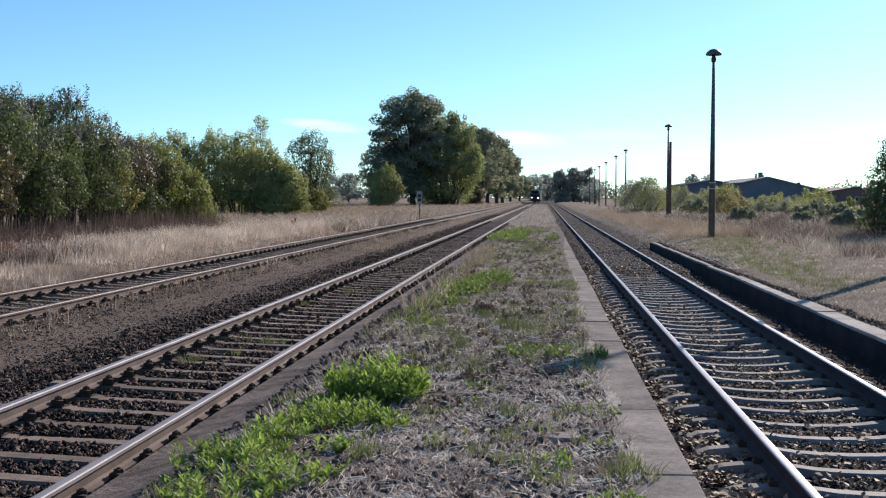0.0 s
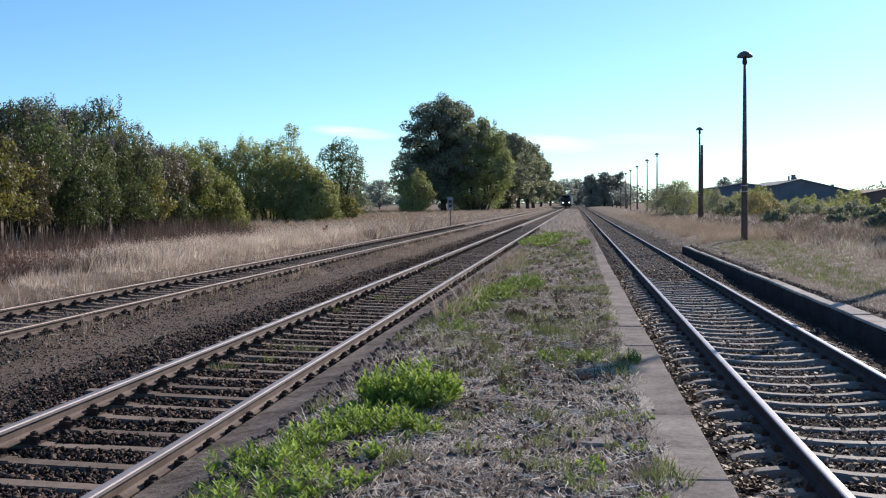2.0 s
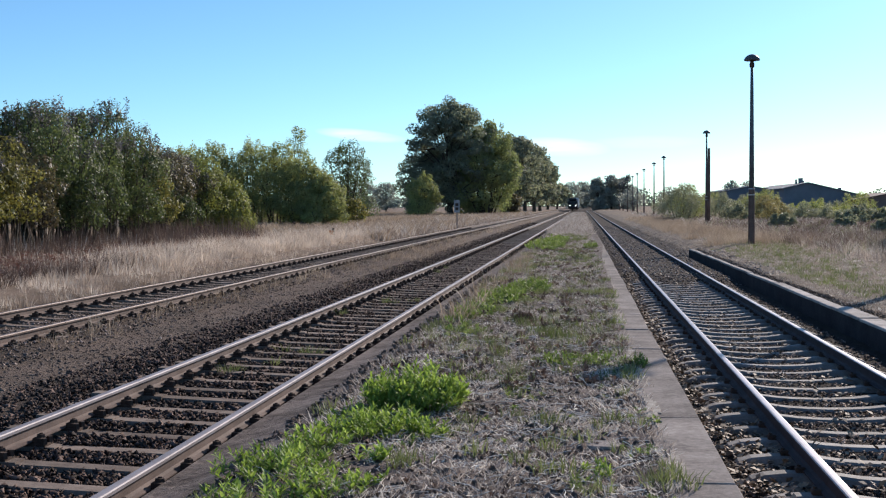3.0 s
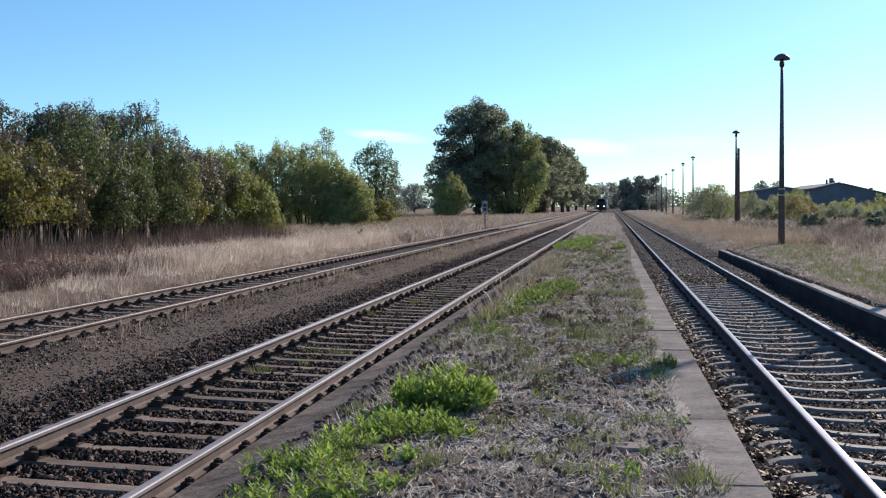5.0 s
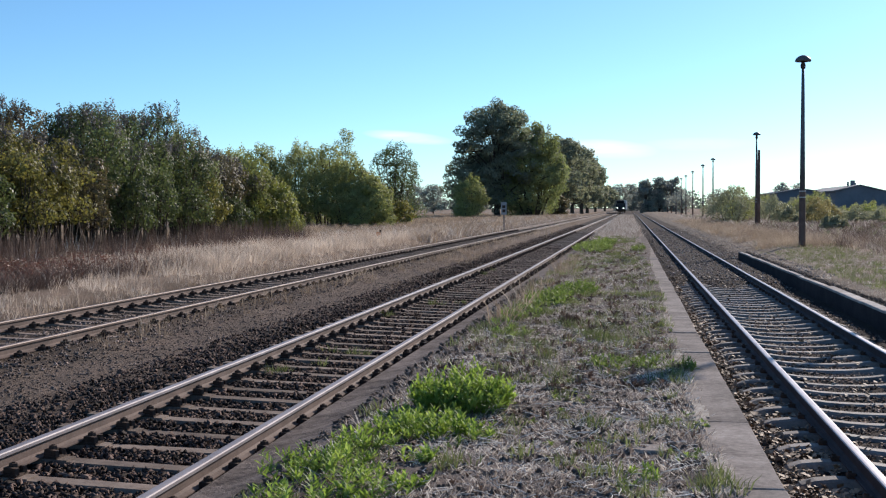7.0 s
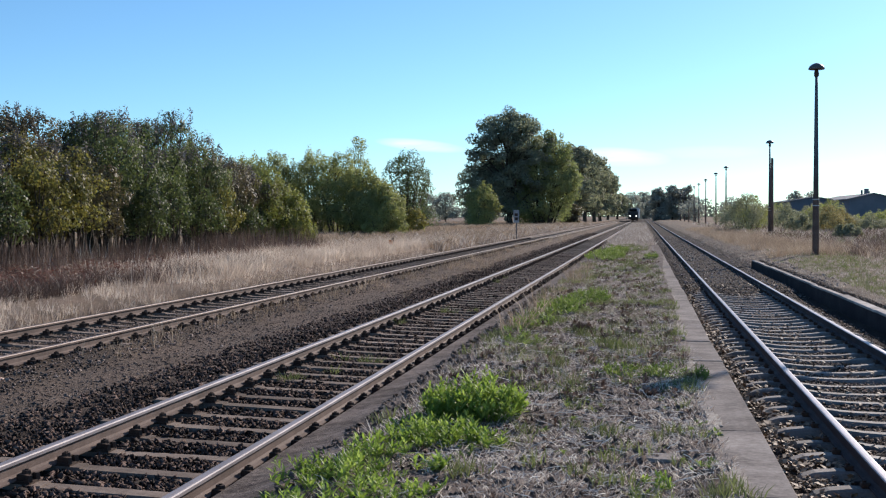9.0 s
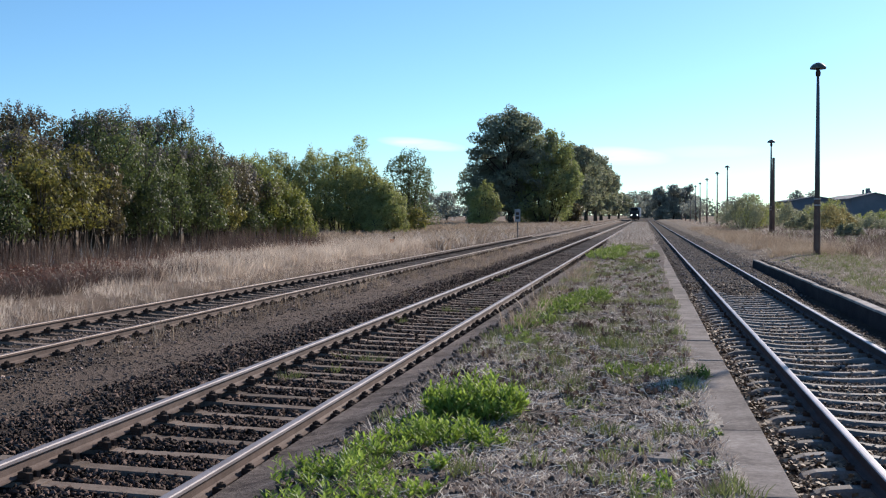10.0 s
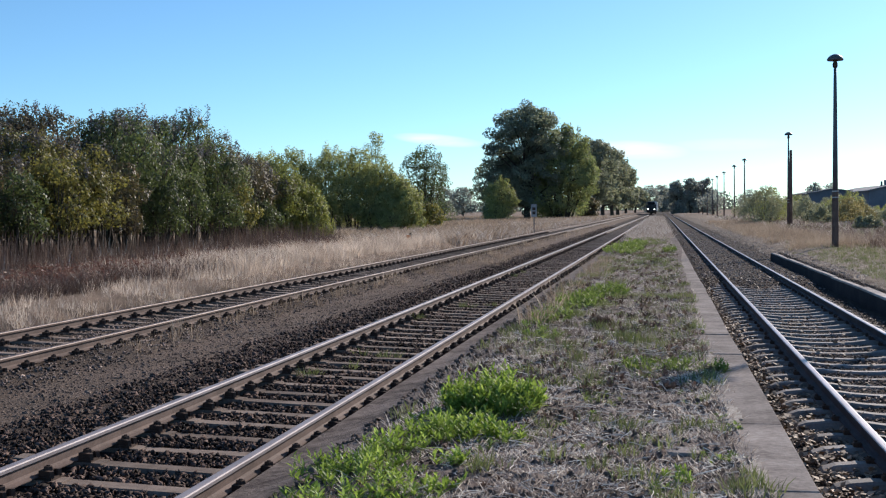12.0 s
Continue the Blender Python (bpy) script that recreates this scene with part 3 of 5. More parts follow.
g = np.random.default_rng(3)
for i in range(-5, 28):
    o = child("edge_slab", slab_mesh, island)
    o.location = (PXK - 0.21 + g.normal(0, 0.006), 1.63 + 2.22 * i, 0.012 + g.normal(0, 0.002))
    o.rotation_euler = (g.normal(0, 0.003), g.normal(0, 0.006), g.normal(0, 0.003))


def patch_form(n, rx, ry, seed):
    """A thin flat flake with an uneven outline."""
    g = np.random.default_rng(seed)
    bm = bmesh.new()
    ring = [(rx * math.cos(2 * math.pi * i / n) * q, ry * math.sin(2 * math.pi * i / n) * q) for i, q in enumerate(g.uniform(0.45, 1.15, n))]
    low = [bm.verts.new((x, y, -0.02)) for x, y in ring]
    high = [bm.verts.new((x * 0.94, y * 0.94, 0.006)) for x, y in ring]
    for i in range(n):
        bm.faces.new((low[i], low[(i + 1) % n], high[(i + 1) % n], high[i]))
    bm.faces.new(high)
    return bm


for i, (x, y, rx, ry) in enumerate(((0.58, 7.5, 0.085, 0.75), (0.57, 9.75, 0.07, 0.75), (0.56, 5.9, 0.07, 0.5), (0.55, 13.3, 0.06, 0.9), (0.56, 17.5, 0.07, 1.2))):
    o = part("mortar_patch", patch_form(44, rx, ry, 40 + i), MORTAR, island, "pale crumbled mortar on the slab's inner edge")
    o.location = (x, y, 0.017)
for i, (x, y, rx, ry) in enumerate(((-0.02, 8.75, 0.26, 0.14), (0.2, 8.35, 0.22, 0.12))):
    ob = new("flat_stone", finish(patch_form(9, rx, ry, 60 + i), "flat_stone", SLAB))
    ob.location = (x, y, float(platform_z(x, y)) + 0.004)
    tagged(ob, "flat broken concrete piece half sunk in dry soil", "stone")

# ---- right platform wall ----
side = new("side_platform_wall")
tagged(side, "concrete platform edge wall with shade-darkened face and pale worn top slabs", "platform wall", kind="structure")
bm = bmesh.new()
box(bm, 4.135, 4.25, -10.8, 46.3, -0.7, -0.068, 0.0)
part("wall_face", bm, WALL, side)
cope = {}
for wide in (0.31, 0.21, 0.13):
    bm = bmesh.new()
    box(bm, -wide / 2, wide / 2, -0.992, 0.992, -0.05, 0.0, 0.01)
    cope[wide] = finish(bm, "coping_slab", COPING)
for i in range(-6, 22):
    wide = 0.31 if i < 9 else 0.21 if i < 12 else 0.13
    o = child("coping_slab", cope[wide], side)
    o.location = (4.14 + wide / 2 + g.normal(0, 0.008), 3.2 + 2.0 * i, -0.02 + g.normal(0, 0.006))
    o.rotation_euler = (g.normal(0, 0.002), g.normal(0, 0.006), g.normal(0, 0.003))

# ---- tracks ----
HALF = [(0.0625, 0.0), (0.0625, 0.010), (0.030, 0.020), (0.009, 0.036), (0.008, 0.098), (0.014, 0.108), (0.0335, 0.114), (0.0345, 0.138), (0.029, 0.147), (0.015, 0.149)]
PROFILE = HALF + [(-a, b) for a, b in reversed(HALF)]


def rail_mesh(y0, y1, head, web, low):
    """A rail with flat foot, thin web and rounded head; its running face is polished."""
    n = len(PROFILE)
    v = [(a, y, b) for y in (y0, y1) for a, b in PROFILE]
    f = [(i, (i + 1) % n, n + (i + 1) % n, n + i) for i in range(n)] + [tuple(range(n))[::-1], tuple(range(n, 2 * n))]
    mat = [1 if min(PROFILE[i][1], PROFILE[(i + 1) % n][1]) > low else 0 for i in range(n)] + [0, 0]
    return mesh_of("rail", v, f, [web, head], mat)


def fastening_mesh():
    """Ribbed base plate with two clamps and their bolts."""
    bm = bmesh.new()
    box(bm, -0.17, 0.17, -0.08, 0.08, -0.018, 0.004)
    for s in (-1, 1):
        box(bm, s * 0.09 - 0.036, s * 0.09 + 0.036, -0.062, 0.062, 0.004, 0.05)
        lathe(bm, [(0.015, 0.0), (0.015, 0.085)], 6, s * 0.098, 0)
        lathe(bm, [(0.038, 0.048), (0.033, 0.075)], 6, s * 0.098, 0)
        lathe(bm, [(0.03, 0.0), (0.024, 0.05)], 5, s * 0.15, 0.055)
        lathe(bm, [(0.03, 0.0), (0.024, 0.05)], 5, s * 0.15, -0.055)
    return finish(bm, "rail_fastening", IRON)


def concrete_sleeper():
    bm = bmesh.new()
    for x0, x1, top in ((-1.25, -0.5, 0.0), (-0.5, 0.5, -0.012), (0.5, 1.25, 0.0)):
        box(bm, x0, x1, -0.1, 0.1, -0.2, top)
    bmesh.ops.remove_doubles(bm, verts=bm.verts, dist=0.001)
    for v in bm.verts:
        v.co.y *= 1.1 if v.co.z < -0.1 else 0.82
    return finish(bm, "sleeper", SLEEPER)


def steel_sleeper():
    """A pressed trough sleeper: dished between the rails, its ends bent down."""
    xs = [-1.25, -1.2, -1.1, -0.95, -0.75, -0.6, -0.4, -0.2, 0, 0.2, 0.4, 0.6, 0.75, 0.95, 1.1, 1.2, 1.25]
    zs = [-0.10, -0.045, -0.012, 0.004, 0.0, -0.004, -0.03, -0.042, -0.046, -0.042, -0.03, -0.004, 0.0, 0.004, -0.012, -0.045, -0.10]
    sec = [(-0.13, -0.10), (-0.085, -0.016), (-0.06, 0.0), (0.06, 0.0), (0.085, -0.016), (0.13, -0.10)]
    v = [(x, a * (1 + 0.2 * max(0, abs(x) - 1)), z + b) for x, z in zip(xs, zs) for a, b in sec]
    f = [(i * 6 + j, i * 6 + j + 1, i * 6 + j + 7, i * 6 + j + 6) for i in range(len(xs) - 1) for j in range(5)]
    f += [tuple(range(6)), tuple(range(len(v) - 6, len(v)))[::-1]]
    return mesh_of("sleeper", v, f, STEEL_SLEEPER)


def clip_mesh():
    """Two low clips that hold a rail to a steel sleeper."""
    bm = bmesh.new()
    box(bm, -0.115, 0.115, -0.03, 0.03, -0.03, -0.006)
    for s in (-1, 1):
        box(bm, s * 0.085 - 0.035, s * 0.085 + 0.035, -0.035, 0.035, -0.012, 0.026, 0.008)
        lathe(bm, [(0.016, 0.02), (0.016, 0.04)], 6, s * 0.095, 0)
    return finish(bm, "rail_clip", IRON)


FASTENING, CLIP = fastening_mesh(), clip_mesh()


def track(x, slope, near_z, cant, drop, sleeper, first, last, far, pitch, label, phase=0.0, head=None, web=None, run=True):
    """A line of rails on sleepers. near_z: the right rail's running height; cant: how much higher the left rail lies."""
    ob = new("railway_track")
    ob.matrix_world = Matrix.Translation((x, 0, near_z + cant / 2 - 0.149)) @ Euler((-drop, math.atan2(cant, 1.505), -math.atan(slope))).to_matrix().to_4x4()
    tagged(ob, label, "railway track", "railway tracks")
    rail = rail_mesh(-14, far, head or POLISH, web or RUST, 0.11 if head is None and web is None else 0.13)
    for s in (-1, 1):
        child("rail", rail, ob, "rusty steel rail with a shiny worn head").location = (0.7525 * s, 0, 0)
    n = int((last - first) / pitch)
    g = np.random.default_rng(int(far + last * 7))
    for i in range(n):
        y = first + phase + i * pitch + g.normal(0, 0.012)
        o = child("sleeper", sleeper, ob)
        o.location, o.rotation_euler = (g.normal(0, 0.012), y, -0.018 + g.normal(0, 0.003)), (0, g.normal(0, 0.004), g.normal(0, 0.008))
        if y < 98:
            for s in (-1, 1):
                child("rail_fastening", CLIP if sleeper is STEEL else FASTENING, o).location = (0.7525 * s, 0, 0.018)
    if run:
        k = int((min(far, 200) - last) / pitch)
        bm = bmesh.new()
        for i in range(k):
            y = last + phase + i * pitch
            box(bm, -1.25, 1.25, y - 0.12, y + 0.12, -0.2, -0.02)
        tagged(part("sleeper_run", bm, SLEEPER, ob), kind="stuff")
    return ob


CONCRETE = concrete_sleeper()
STEEL = steel_sleeper()
track(-3.86, 0.0032, -0.135, 0.055, 0.0004, CONCRETE, 3.0 - 18 * 0.626, 95, 420, 0.626, "worn railway track on grey sleepers in dark ballast")
track(2.44, 0.0, -0.135, 0.0, 0.0, STEEL, 2.0 - 16 * 0.628, 34, 420, 0.628, "railway track on dished steel sleepers in dark gravel", head=BRIGHT, web=RUST_SHADED, run=False)
track(-8.80, 0.0032, -0.05, 0.05, 0.0003, CONCRETE, 8.0 - 26 * 0.63, 130, 420, 0.63, "rusty siding track half sunk in dirt and grass", head=DULL)

# ---- ballast ----
OCT_V = [(-0.95, -0.5, -0.6), (0.45, -1.0, -0.4), (1.05, 0.4, -0.7), (-0.4, 0.95, -0.5), (-0.35, -0.4, 0.5), (0.5, -0.25, 0.3), (0.15, 0.5, 1.05), (-0.8, 0.15, 0.1)]
OCT_F = [(0, 1, 5), (0, 5, 4), (1, 2, 6), (1, 6, 5), (2, 3, 7), (2, 7, 6), (3, 0, 4), (3, 4, 7), (4, 5, 6), (4, 6, 7), (0, 3, 2), (0, 2, 1)]


def with_back(xy, x0, x1, y0, n):
    """Adds places behind the walk's start."""
    return np.vstack([xy, np.column_stack([rng.uniform(x0, x1, n), rng.uniform(-10.5, y0, n)])])


def stones(name, mat, xy, z, size, label):
    k = len(xy)
    s = size * rng.uniform(0.45, 1.5, (k, 1)) * rng.uniform(0.3, 1.45, (k, 3))
    tilt = rng.uniform(-1.2, 1.2, (k, 2))
    me = many(name, OCT_V, OCT_F, mat, np.column_stack([xy, z]), rng.uniform(0, 6.283, k), s, tilt)
    return tagged(new(name, me), label, "ballast", kind="stuff")


def off_rails(xy, centre, slope, gap):
    """Keeps the places clear of the rails' feet."""
    d = np.abs(np.abs(xy[:, 0] - centre - slope * xy[:, 1]) - 0.7525)
    return xy[d > gap]


def off_sleepers(xy, first, pitch, half):
    """Keeps the places that lie between the sleepers."""
    d = np.abs((xy[:, 1] - first + pitch / 2) % pitch - pitch / 2)
    return xy[d > half]


xy = off_sleepers(with_back(scatter(30000, -5.25, -2.7, 5.5, 62), -5.25, -2.7, 5.5, 3000), 3.0, 0.626, 0.09)
xy[:, 0] += 0.0032 * xy[:, 1]
xy = off_rails(xy, -3.86, 0.0032, 0.1)
stones("ballast", STONE, xy, ground_z(xy[:, 0], xy[:, 1]) + 0.022, 0.027, "dark coarse ballast stones between grey sleepers")
xy = with_back(scatter(12000, -6.1, -4.75, 8, 135), -6.1, -4.75, 8, 900)
xy = off_rails(xy, -3.86, 0.0032, 0.1)
stones("ballast_shoulder", STONE, xy, ground_z(xy[:, 0], xy[:, 1]) + 0.005 + 0.055 * np.exp(-((xy[:, 0] + 5.15) / 0.35) ** 2) * (0.5 + 0.5 * rng.random(len(xy))), 0.024, "loose dark ballast stones heaped beside the track")
xy = scatter(260, -10.6, -5.6, 9, 80)
stones("pale_stones", STONE_GREY, xy, ground_z(xy[:, 0], xy[:, 1]) + 0.008, 0.022, "a few pale stones strewn over the dirt")
xy = off_sleepers(with_back(scatter(27000, 0.98, 3.9, 4.5, 33), 0.98, 3.9, 4.5, 3500), 2.0, 0.628, 0.1)
xy = off_rails(xy, 2.44, 0.0, 0.17)
stones("ballast", STONE_BROWN, xy, ground_z(xy[:, 0], xy[:, 1]) + 0.008, 0.018, "dark gravel with brown leaf litter around steel sleepers")
xy = scatter(6500, 1.0, 5.2, 30, 110)
stones("gravel", STONE_GREY, xy, ground_z(xy[:, 0], xy[:, 1]), 0.028, "dark gravel that buries the far sleepers")
xy = scatter(13000, -10.4, -7.0, 12, 90)
stones("gravel", STONE_BROWN, xy, ground_z(xy[:, 0], xy[:, 1]) + 0.01, 0.019, "scattered brown gravel in the dirt of the siding")
xy = scatter(9000, -7.3, -5.7, 8, 60)
stones("path_gravel", SOIL, xy, ground_z(xy[:, 0], xy[:, 1]), 0.016, "fine gravel on the path between the lines")
xy = np.column_stack([4.45 + 0.2 * np.sqrt(rng.random(2600)), 5 * (46 / 5) ** rng.random(2600)])
xy[:, 0] += 0.05 * np.sin(xy[:, 1] * 2.3) * np.sin(xy[:, 1] * 0.9) - 0.1 * (xy[:, 1] > 20) - 0.08 * (xy[:, 1] > 26)
stones("edge_soil", SOIL, xy, np.full(len(xy), -0.025), 0.022, "crumbled soil creeping over the side platform's edge")
xy = with_back(scatter(5200, PX0 - 0.1, PX1, 5.2, 30), PX0 - 0.1, PX1, 5.2, 700)
stones("soil_clods", SOIL, xy, platform_z(xy[:, 0], xy[:, 1]), 0.026, "small clods of dry platform soil")


# ---- lamps ----
def station_lamp(x, y, label):
    """A mushroom lamp on a tall pole: thick foot section, tapered upper tube, neck and cap."""
    ob = new("platform_lamp")
    ob.location = (x, y, float(ground_z(x, y)))
    bm = bmesh.new()
    lathe(bm, [(0.15, -0.3), (0.145, 0.3), (0.13, 2.35), (0.118, 2.45)], 14)
    part("lower_pole", bm, POLE, ob, "thick brown weathered lower pole", True)
    bm = bmesh.new()
    lathe(bm, [(0.115, 2.4), (0.1, 4.2), (0.075, 6.6), (0.06, 7.62)], 14)
    part("upper_pole", bm, POLE_TOP, ob, "", True)
    for z in (2.1, 2.36):
        bm = bmesh.new()
        lathe(bm, [(0.136, z), (0.141, z + 0.008), (0.141, z + 0.034), (0.136, z + 0.042)], 14)
        part("band", bm, PALE, ob, "pale painted ring")
    bm = bmesh.new()
    lathe(bm, [(0.05, 7.6), (0.1, 7.66), (0.11, 7.78), (0.07, 7.9), (0.09, 7.95)], 14)
    part("neck", bm, IRON, ob, "", True)
    bm = bmesh.new()
    lathe(bm, [(0.2, 7.96), (0.33, 7.93), (0.345, 7.97), (0.3, 8.06), (0.2, 8.15), (0.08, 8.2), (0.02, 8.21)], 22)
    part("cap", bm, CAP, ob, "mushroom shaped enamel cap", True)
    return tagged(ob, label, "lamp post", "platform lamps")


lamp = station_lamp(7.36, 52.4, "tall platform lamp with mushroom cap on a brown pole in grass")
for x, y in ((8.08, 27.5), (10.95, 105.5), (11.0, 160.0), (11.15, 184.0), (11.3, 216.0), (11.4, 244.0), (11.5, 268.0), (11.6, 300.0), (11.7, 335.0), (11.8, 370.0)):
    copy_thing(lamp, Matrix.Translation((x, y, float(ground_z(x, y)))))

# ---- trees and shrubs ----
g = np.random.default_rng(11)
# the long hedge
for x, y, h, r, mat, low, lab in (
        (-21.6, 29.5, 3.9, 2.9, YELLOW, 1.1, "tall shrub with yellowing leaves over brown undergrowth"),
        (-22.4, 33.5, 4.1, 2.9, HEDGE_BROWN, 1.2, "dense browning hedge shrub on a dry bank"),
        (-21.3, 37.5, 4.3, 2.6, YELLOW, 1.2, "tall hedge shrub with yellow green leaves"),
        (-23.0, 40.5, 5.6, 3.0, HEDGE_BROWN, 1.4, "tall browning shrub in the hedge"),
        (-21.9, 44.3, 5.5, 2.8, HEDGE, 1.3, "tall dark green hedge shrub"),
        (-22.6, 48.4, 5.8, 3.1, HEDGE, 1.3, "tallest dark green shrub of the hedge"),
        (-22.2, 52.5, 6.0, 3.0, HEDGE, 1.1, "dense green hedge shrub with pale lower leaves"),
        (-22.4, 56.8, 5.1, 3.0, HEDGE_BROWN, 0.9, "browning shrub in the hedge"),
        (-21.7, 60.3, 4.4, 2.5, HEDGE_BROWN, 0.6, "low browning shrub in the hedge")):
    hedge_shrub(x, y, -0.05, h, r, mat, 30000, 0.105, int(y * 3), lab, low)
for x, y, h, r, n in ((-20.2, 61.0, 3.9, 2.1, 9000), (-18.9, 62.0, 2.7, 1.4, 5000)):
    shrub("shrub", x, y, -0.05, h, r, LIME, 2 * n, 0.105, int(y * 3), "rounded yellow green shrub at the end of the hedge", 24, "hedge shrubs", 0.1)
# lighter young growth leaning out of the hedge's foot
for x, y, h, r, mat in ((-19.2, 33.0, 3.0, 0.9, HEDGE), (-19.2, 35.6, 3.6, 1.0, YELLOW), (-19.4, 38.4, 4.0, 1.0, YELLOW), (-19.6, 41.0, 3.5, 0.9, HEDGE_BROWN), (-19.6, 44.6, 2.9, 1.0, HEDGE), (-19.8, 47.6, 3.3, 0.9, HEDGE), (-19.6, 50.6, 2.8, 1.1, HEDGE), (-19.7, 53.6, 3.1, 1.0, YELLOW), (-19.6, 56.6, 2.4, 1.0, HEDGE)):
    shrub("sapling", x, y, -0.05, h, r, mat, 3000, 0.105, int(y * 7), "pale young shrub growing out of the hedge's foot", 15, "hedge saplings", 1.0, False)
# second mass of willow scrub
for x, y, h, r in ((-33.5, 95, 6.2, 3.2), (-30.3, 94, 6.5, 3.4), (-27.3, 95, 6.4, 3.3), (-24.6, 94, 6.2, 3.2), (-22.3, 93, 5.2, 2.7), (-20.6, 92, 3.8, 2.0)):
    shrub("willow_shrub", x, y, 0, h, r, WILLOW, 20000, 0.145, int(-x * 5), "rounded grey green willow shrub in dry grass", 22, "willow scrub", 0.2)
shrub("elder_shrub", -19.6, 100, 0, 2.2, 1.3, YELLOW, 2500, 0.19, 59, "low yellow green shrub in dry grass", 9, "", 0.1)
tree("birch", -30.6, 124, 0, 10.6, 2.2, 2.5, WILLOW, 4200, 0.16, 61, "slender young birch with thin foliage", "tree", 30, 0.09, 0.22, (0.16, 0.3))
shrub("field_tree", -24.3, 121, 0, 8.0, 3.0, HEDGE, 14000, 0.16, 68, "sparse rounded field tree with gaps", 22, "", 0.1, False)
shrub("small_tree", -24.6, 182, 0, 6.4, 2.9, WILLOW, 11000, 0.22, 71, "small light green tree before a large oak", 16, "", 0.1)
# the avenue of large trees
tree("oak", -22.4, 202, 0, 19.6, 7.4, 1.2, OAK, 48000, 0.34, 83, "huge dark oak with an open uneven crown", "tree", 50, 0.55, 0.45, (0.12, 0.24), "avenue trees", 0.75, ragged=110)
shrub("lime_tree", -17.0, 205, 0, 14.6, 6.0, OAK_LIGHT, 36000, 0.36, 89, "broad light green tree beside the oak", 44, "avenue trees", 0.05)
shrub("thicket", -27.2, 203, 0, 10.0, 5.0, OAK, 16000, 0.36, 90, "dark thicket at the foot of the oak", 20, "", 0.2)
shrub("thicket", -13.6, 228, 0, 4.2, 2.4, HEDGE_BROWN, 3500, 0.4, 92, "brown bush beneath the avenue trees", 12, "", 0.1)
for i, (x, y, h, r) in enumerate(((-15.4, 278, 17.6, 6.5), (-14.2, 298, 17.6, 6.5), (-12.6, 318, 17.0, 6.4), (-12.2, 350, 15.0, 6.0), (-14.0, 400, 12.0, 6.0), (-13.0, 460, 12.0, 6.5), (-11.0, 540, 11.0, 6.5))):
    tree("avenue_tree", x, y, 0, h, r, 2.0, OAK_ROW, 13000, 0.55, 97 + i, "dark green avenue tree in a receding row", "tree", 26, 0.45, 0.45, (0.18, 0.34), "avenue trees", 0.75, ragged=40)


def lerp_list(a, b, n):
    return [a + (b - a) * i / max(1, n - 1) for i in range(n)]


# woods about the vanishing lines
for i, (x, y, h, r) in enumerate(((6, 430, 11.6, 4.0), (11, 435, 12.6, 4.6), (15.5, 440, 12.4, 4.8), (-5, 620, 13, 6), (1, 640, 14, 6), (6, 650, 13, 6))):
    tree("wood_tree", x, y, 0, h, r, -1.0, FAR_TREE, 11000, 0.5, 131 + i, "dark tree where the lines converge, haze in its leaf colour", "tree", 16, 0.4, 0.45, (0.25, 0.42), "far trees", 0.8, ragged=20)
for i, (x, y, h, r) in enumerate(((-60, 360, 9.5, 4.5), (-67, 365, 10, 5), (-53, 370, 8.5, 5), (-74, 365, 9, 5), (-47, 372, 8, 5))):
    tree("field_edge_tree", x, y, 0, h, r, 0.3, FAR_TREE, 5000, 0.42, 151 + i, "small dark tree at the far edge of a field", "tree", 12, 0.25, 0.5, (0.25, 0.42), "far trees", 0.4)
# right side scrub
for i in range(30):
    y = g.uniform(120, 225)
    x = y * (0.075 + 0.155 * (i + 0.5) / 30)
    r = g.uniform(2.0, 3.6)
    shrub("scrub", x, y, 0, (g.uniform(1.9, 3.6) if x < 0.15 * y else g.uniform(1.1, 2.0)), r, (SCRUB, SCRUB, WILLOW, SCRUB)[i % 4], 6500, 0.125, 171 + i, "low scrub bush in rough dry grass", 11, "scrub", 0.05)
for i, (x, y, h, r, mat) in enumerate(((17.0, 112, 2.4, 1.5, ORANGE), (18.6, 116, 2.0, 1.4, ORANGE), (14.4, 112, 1.6, 1.5, SCRUB), (29.0, 128, 2.8, 2.2, WILLOW), (20.5, 92, 1.3, 1.0, SCRUB), (24.0, 98, 1.2, 1.2, SCRUB), (21.5, 75, 1.4, 1.0, SCRUB), (16.5, 66, 1.0, 0.9, SCRUB), (26.0, 104, 1.5, 1.3, WILLOW), (13.6, 82, 1.0, 1.1, SCRUB), (18.2, 84, 1.1, 0.9, SCRUB), (22.8, 86, 0.9, 1.0, SCRUB), (19.0, 62, 0.8, 0.7, LIME), (16.4, 76, 0.8, 0.8, SCRUB))):
    shrub("scrub", x, y, 0, h, r, mat, 4500, 0.12, 231 + i, "small bush among tall dry grass", 10, "scrub", 0.05)
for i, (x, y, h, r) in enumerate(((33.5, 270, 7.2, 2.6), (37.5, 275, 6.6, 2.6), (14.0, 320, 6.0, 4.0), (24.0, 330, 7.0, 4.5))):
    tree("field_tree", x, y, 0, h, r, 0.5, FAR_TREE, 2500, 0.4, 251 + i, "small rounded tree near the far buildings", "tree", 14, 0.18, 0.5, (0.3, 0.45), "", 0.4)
for i, (x, y, h, r, n) in enumerate(((15.8, 51, 4.6, 2.2, 16000), (14.1, 50, 2.4, 1.2, 5000))):
    shrub("shrub", x, y, 0, h, r, HEDGE, n, 0.11, 191 + i, "green shrub in tall dry grass", 22, "", 0.1)

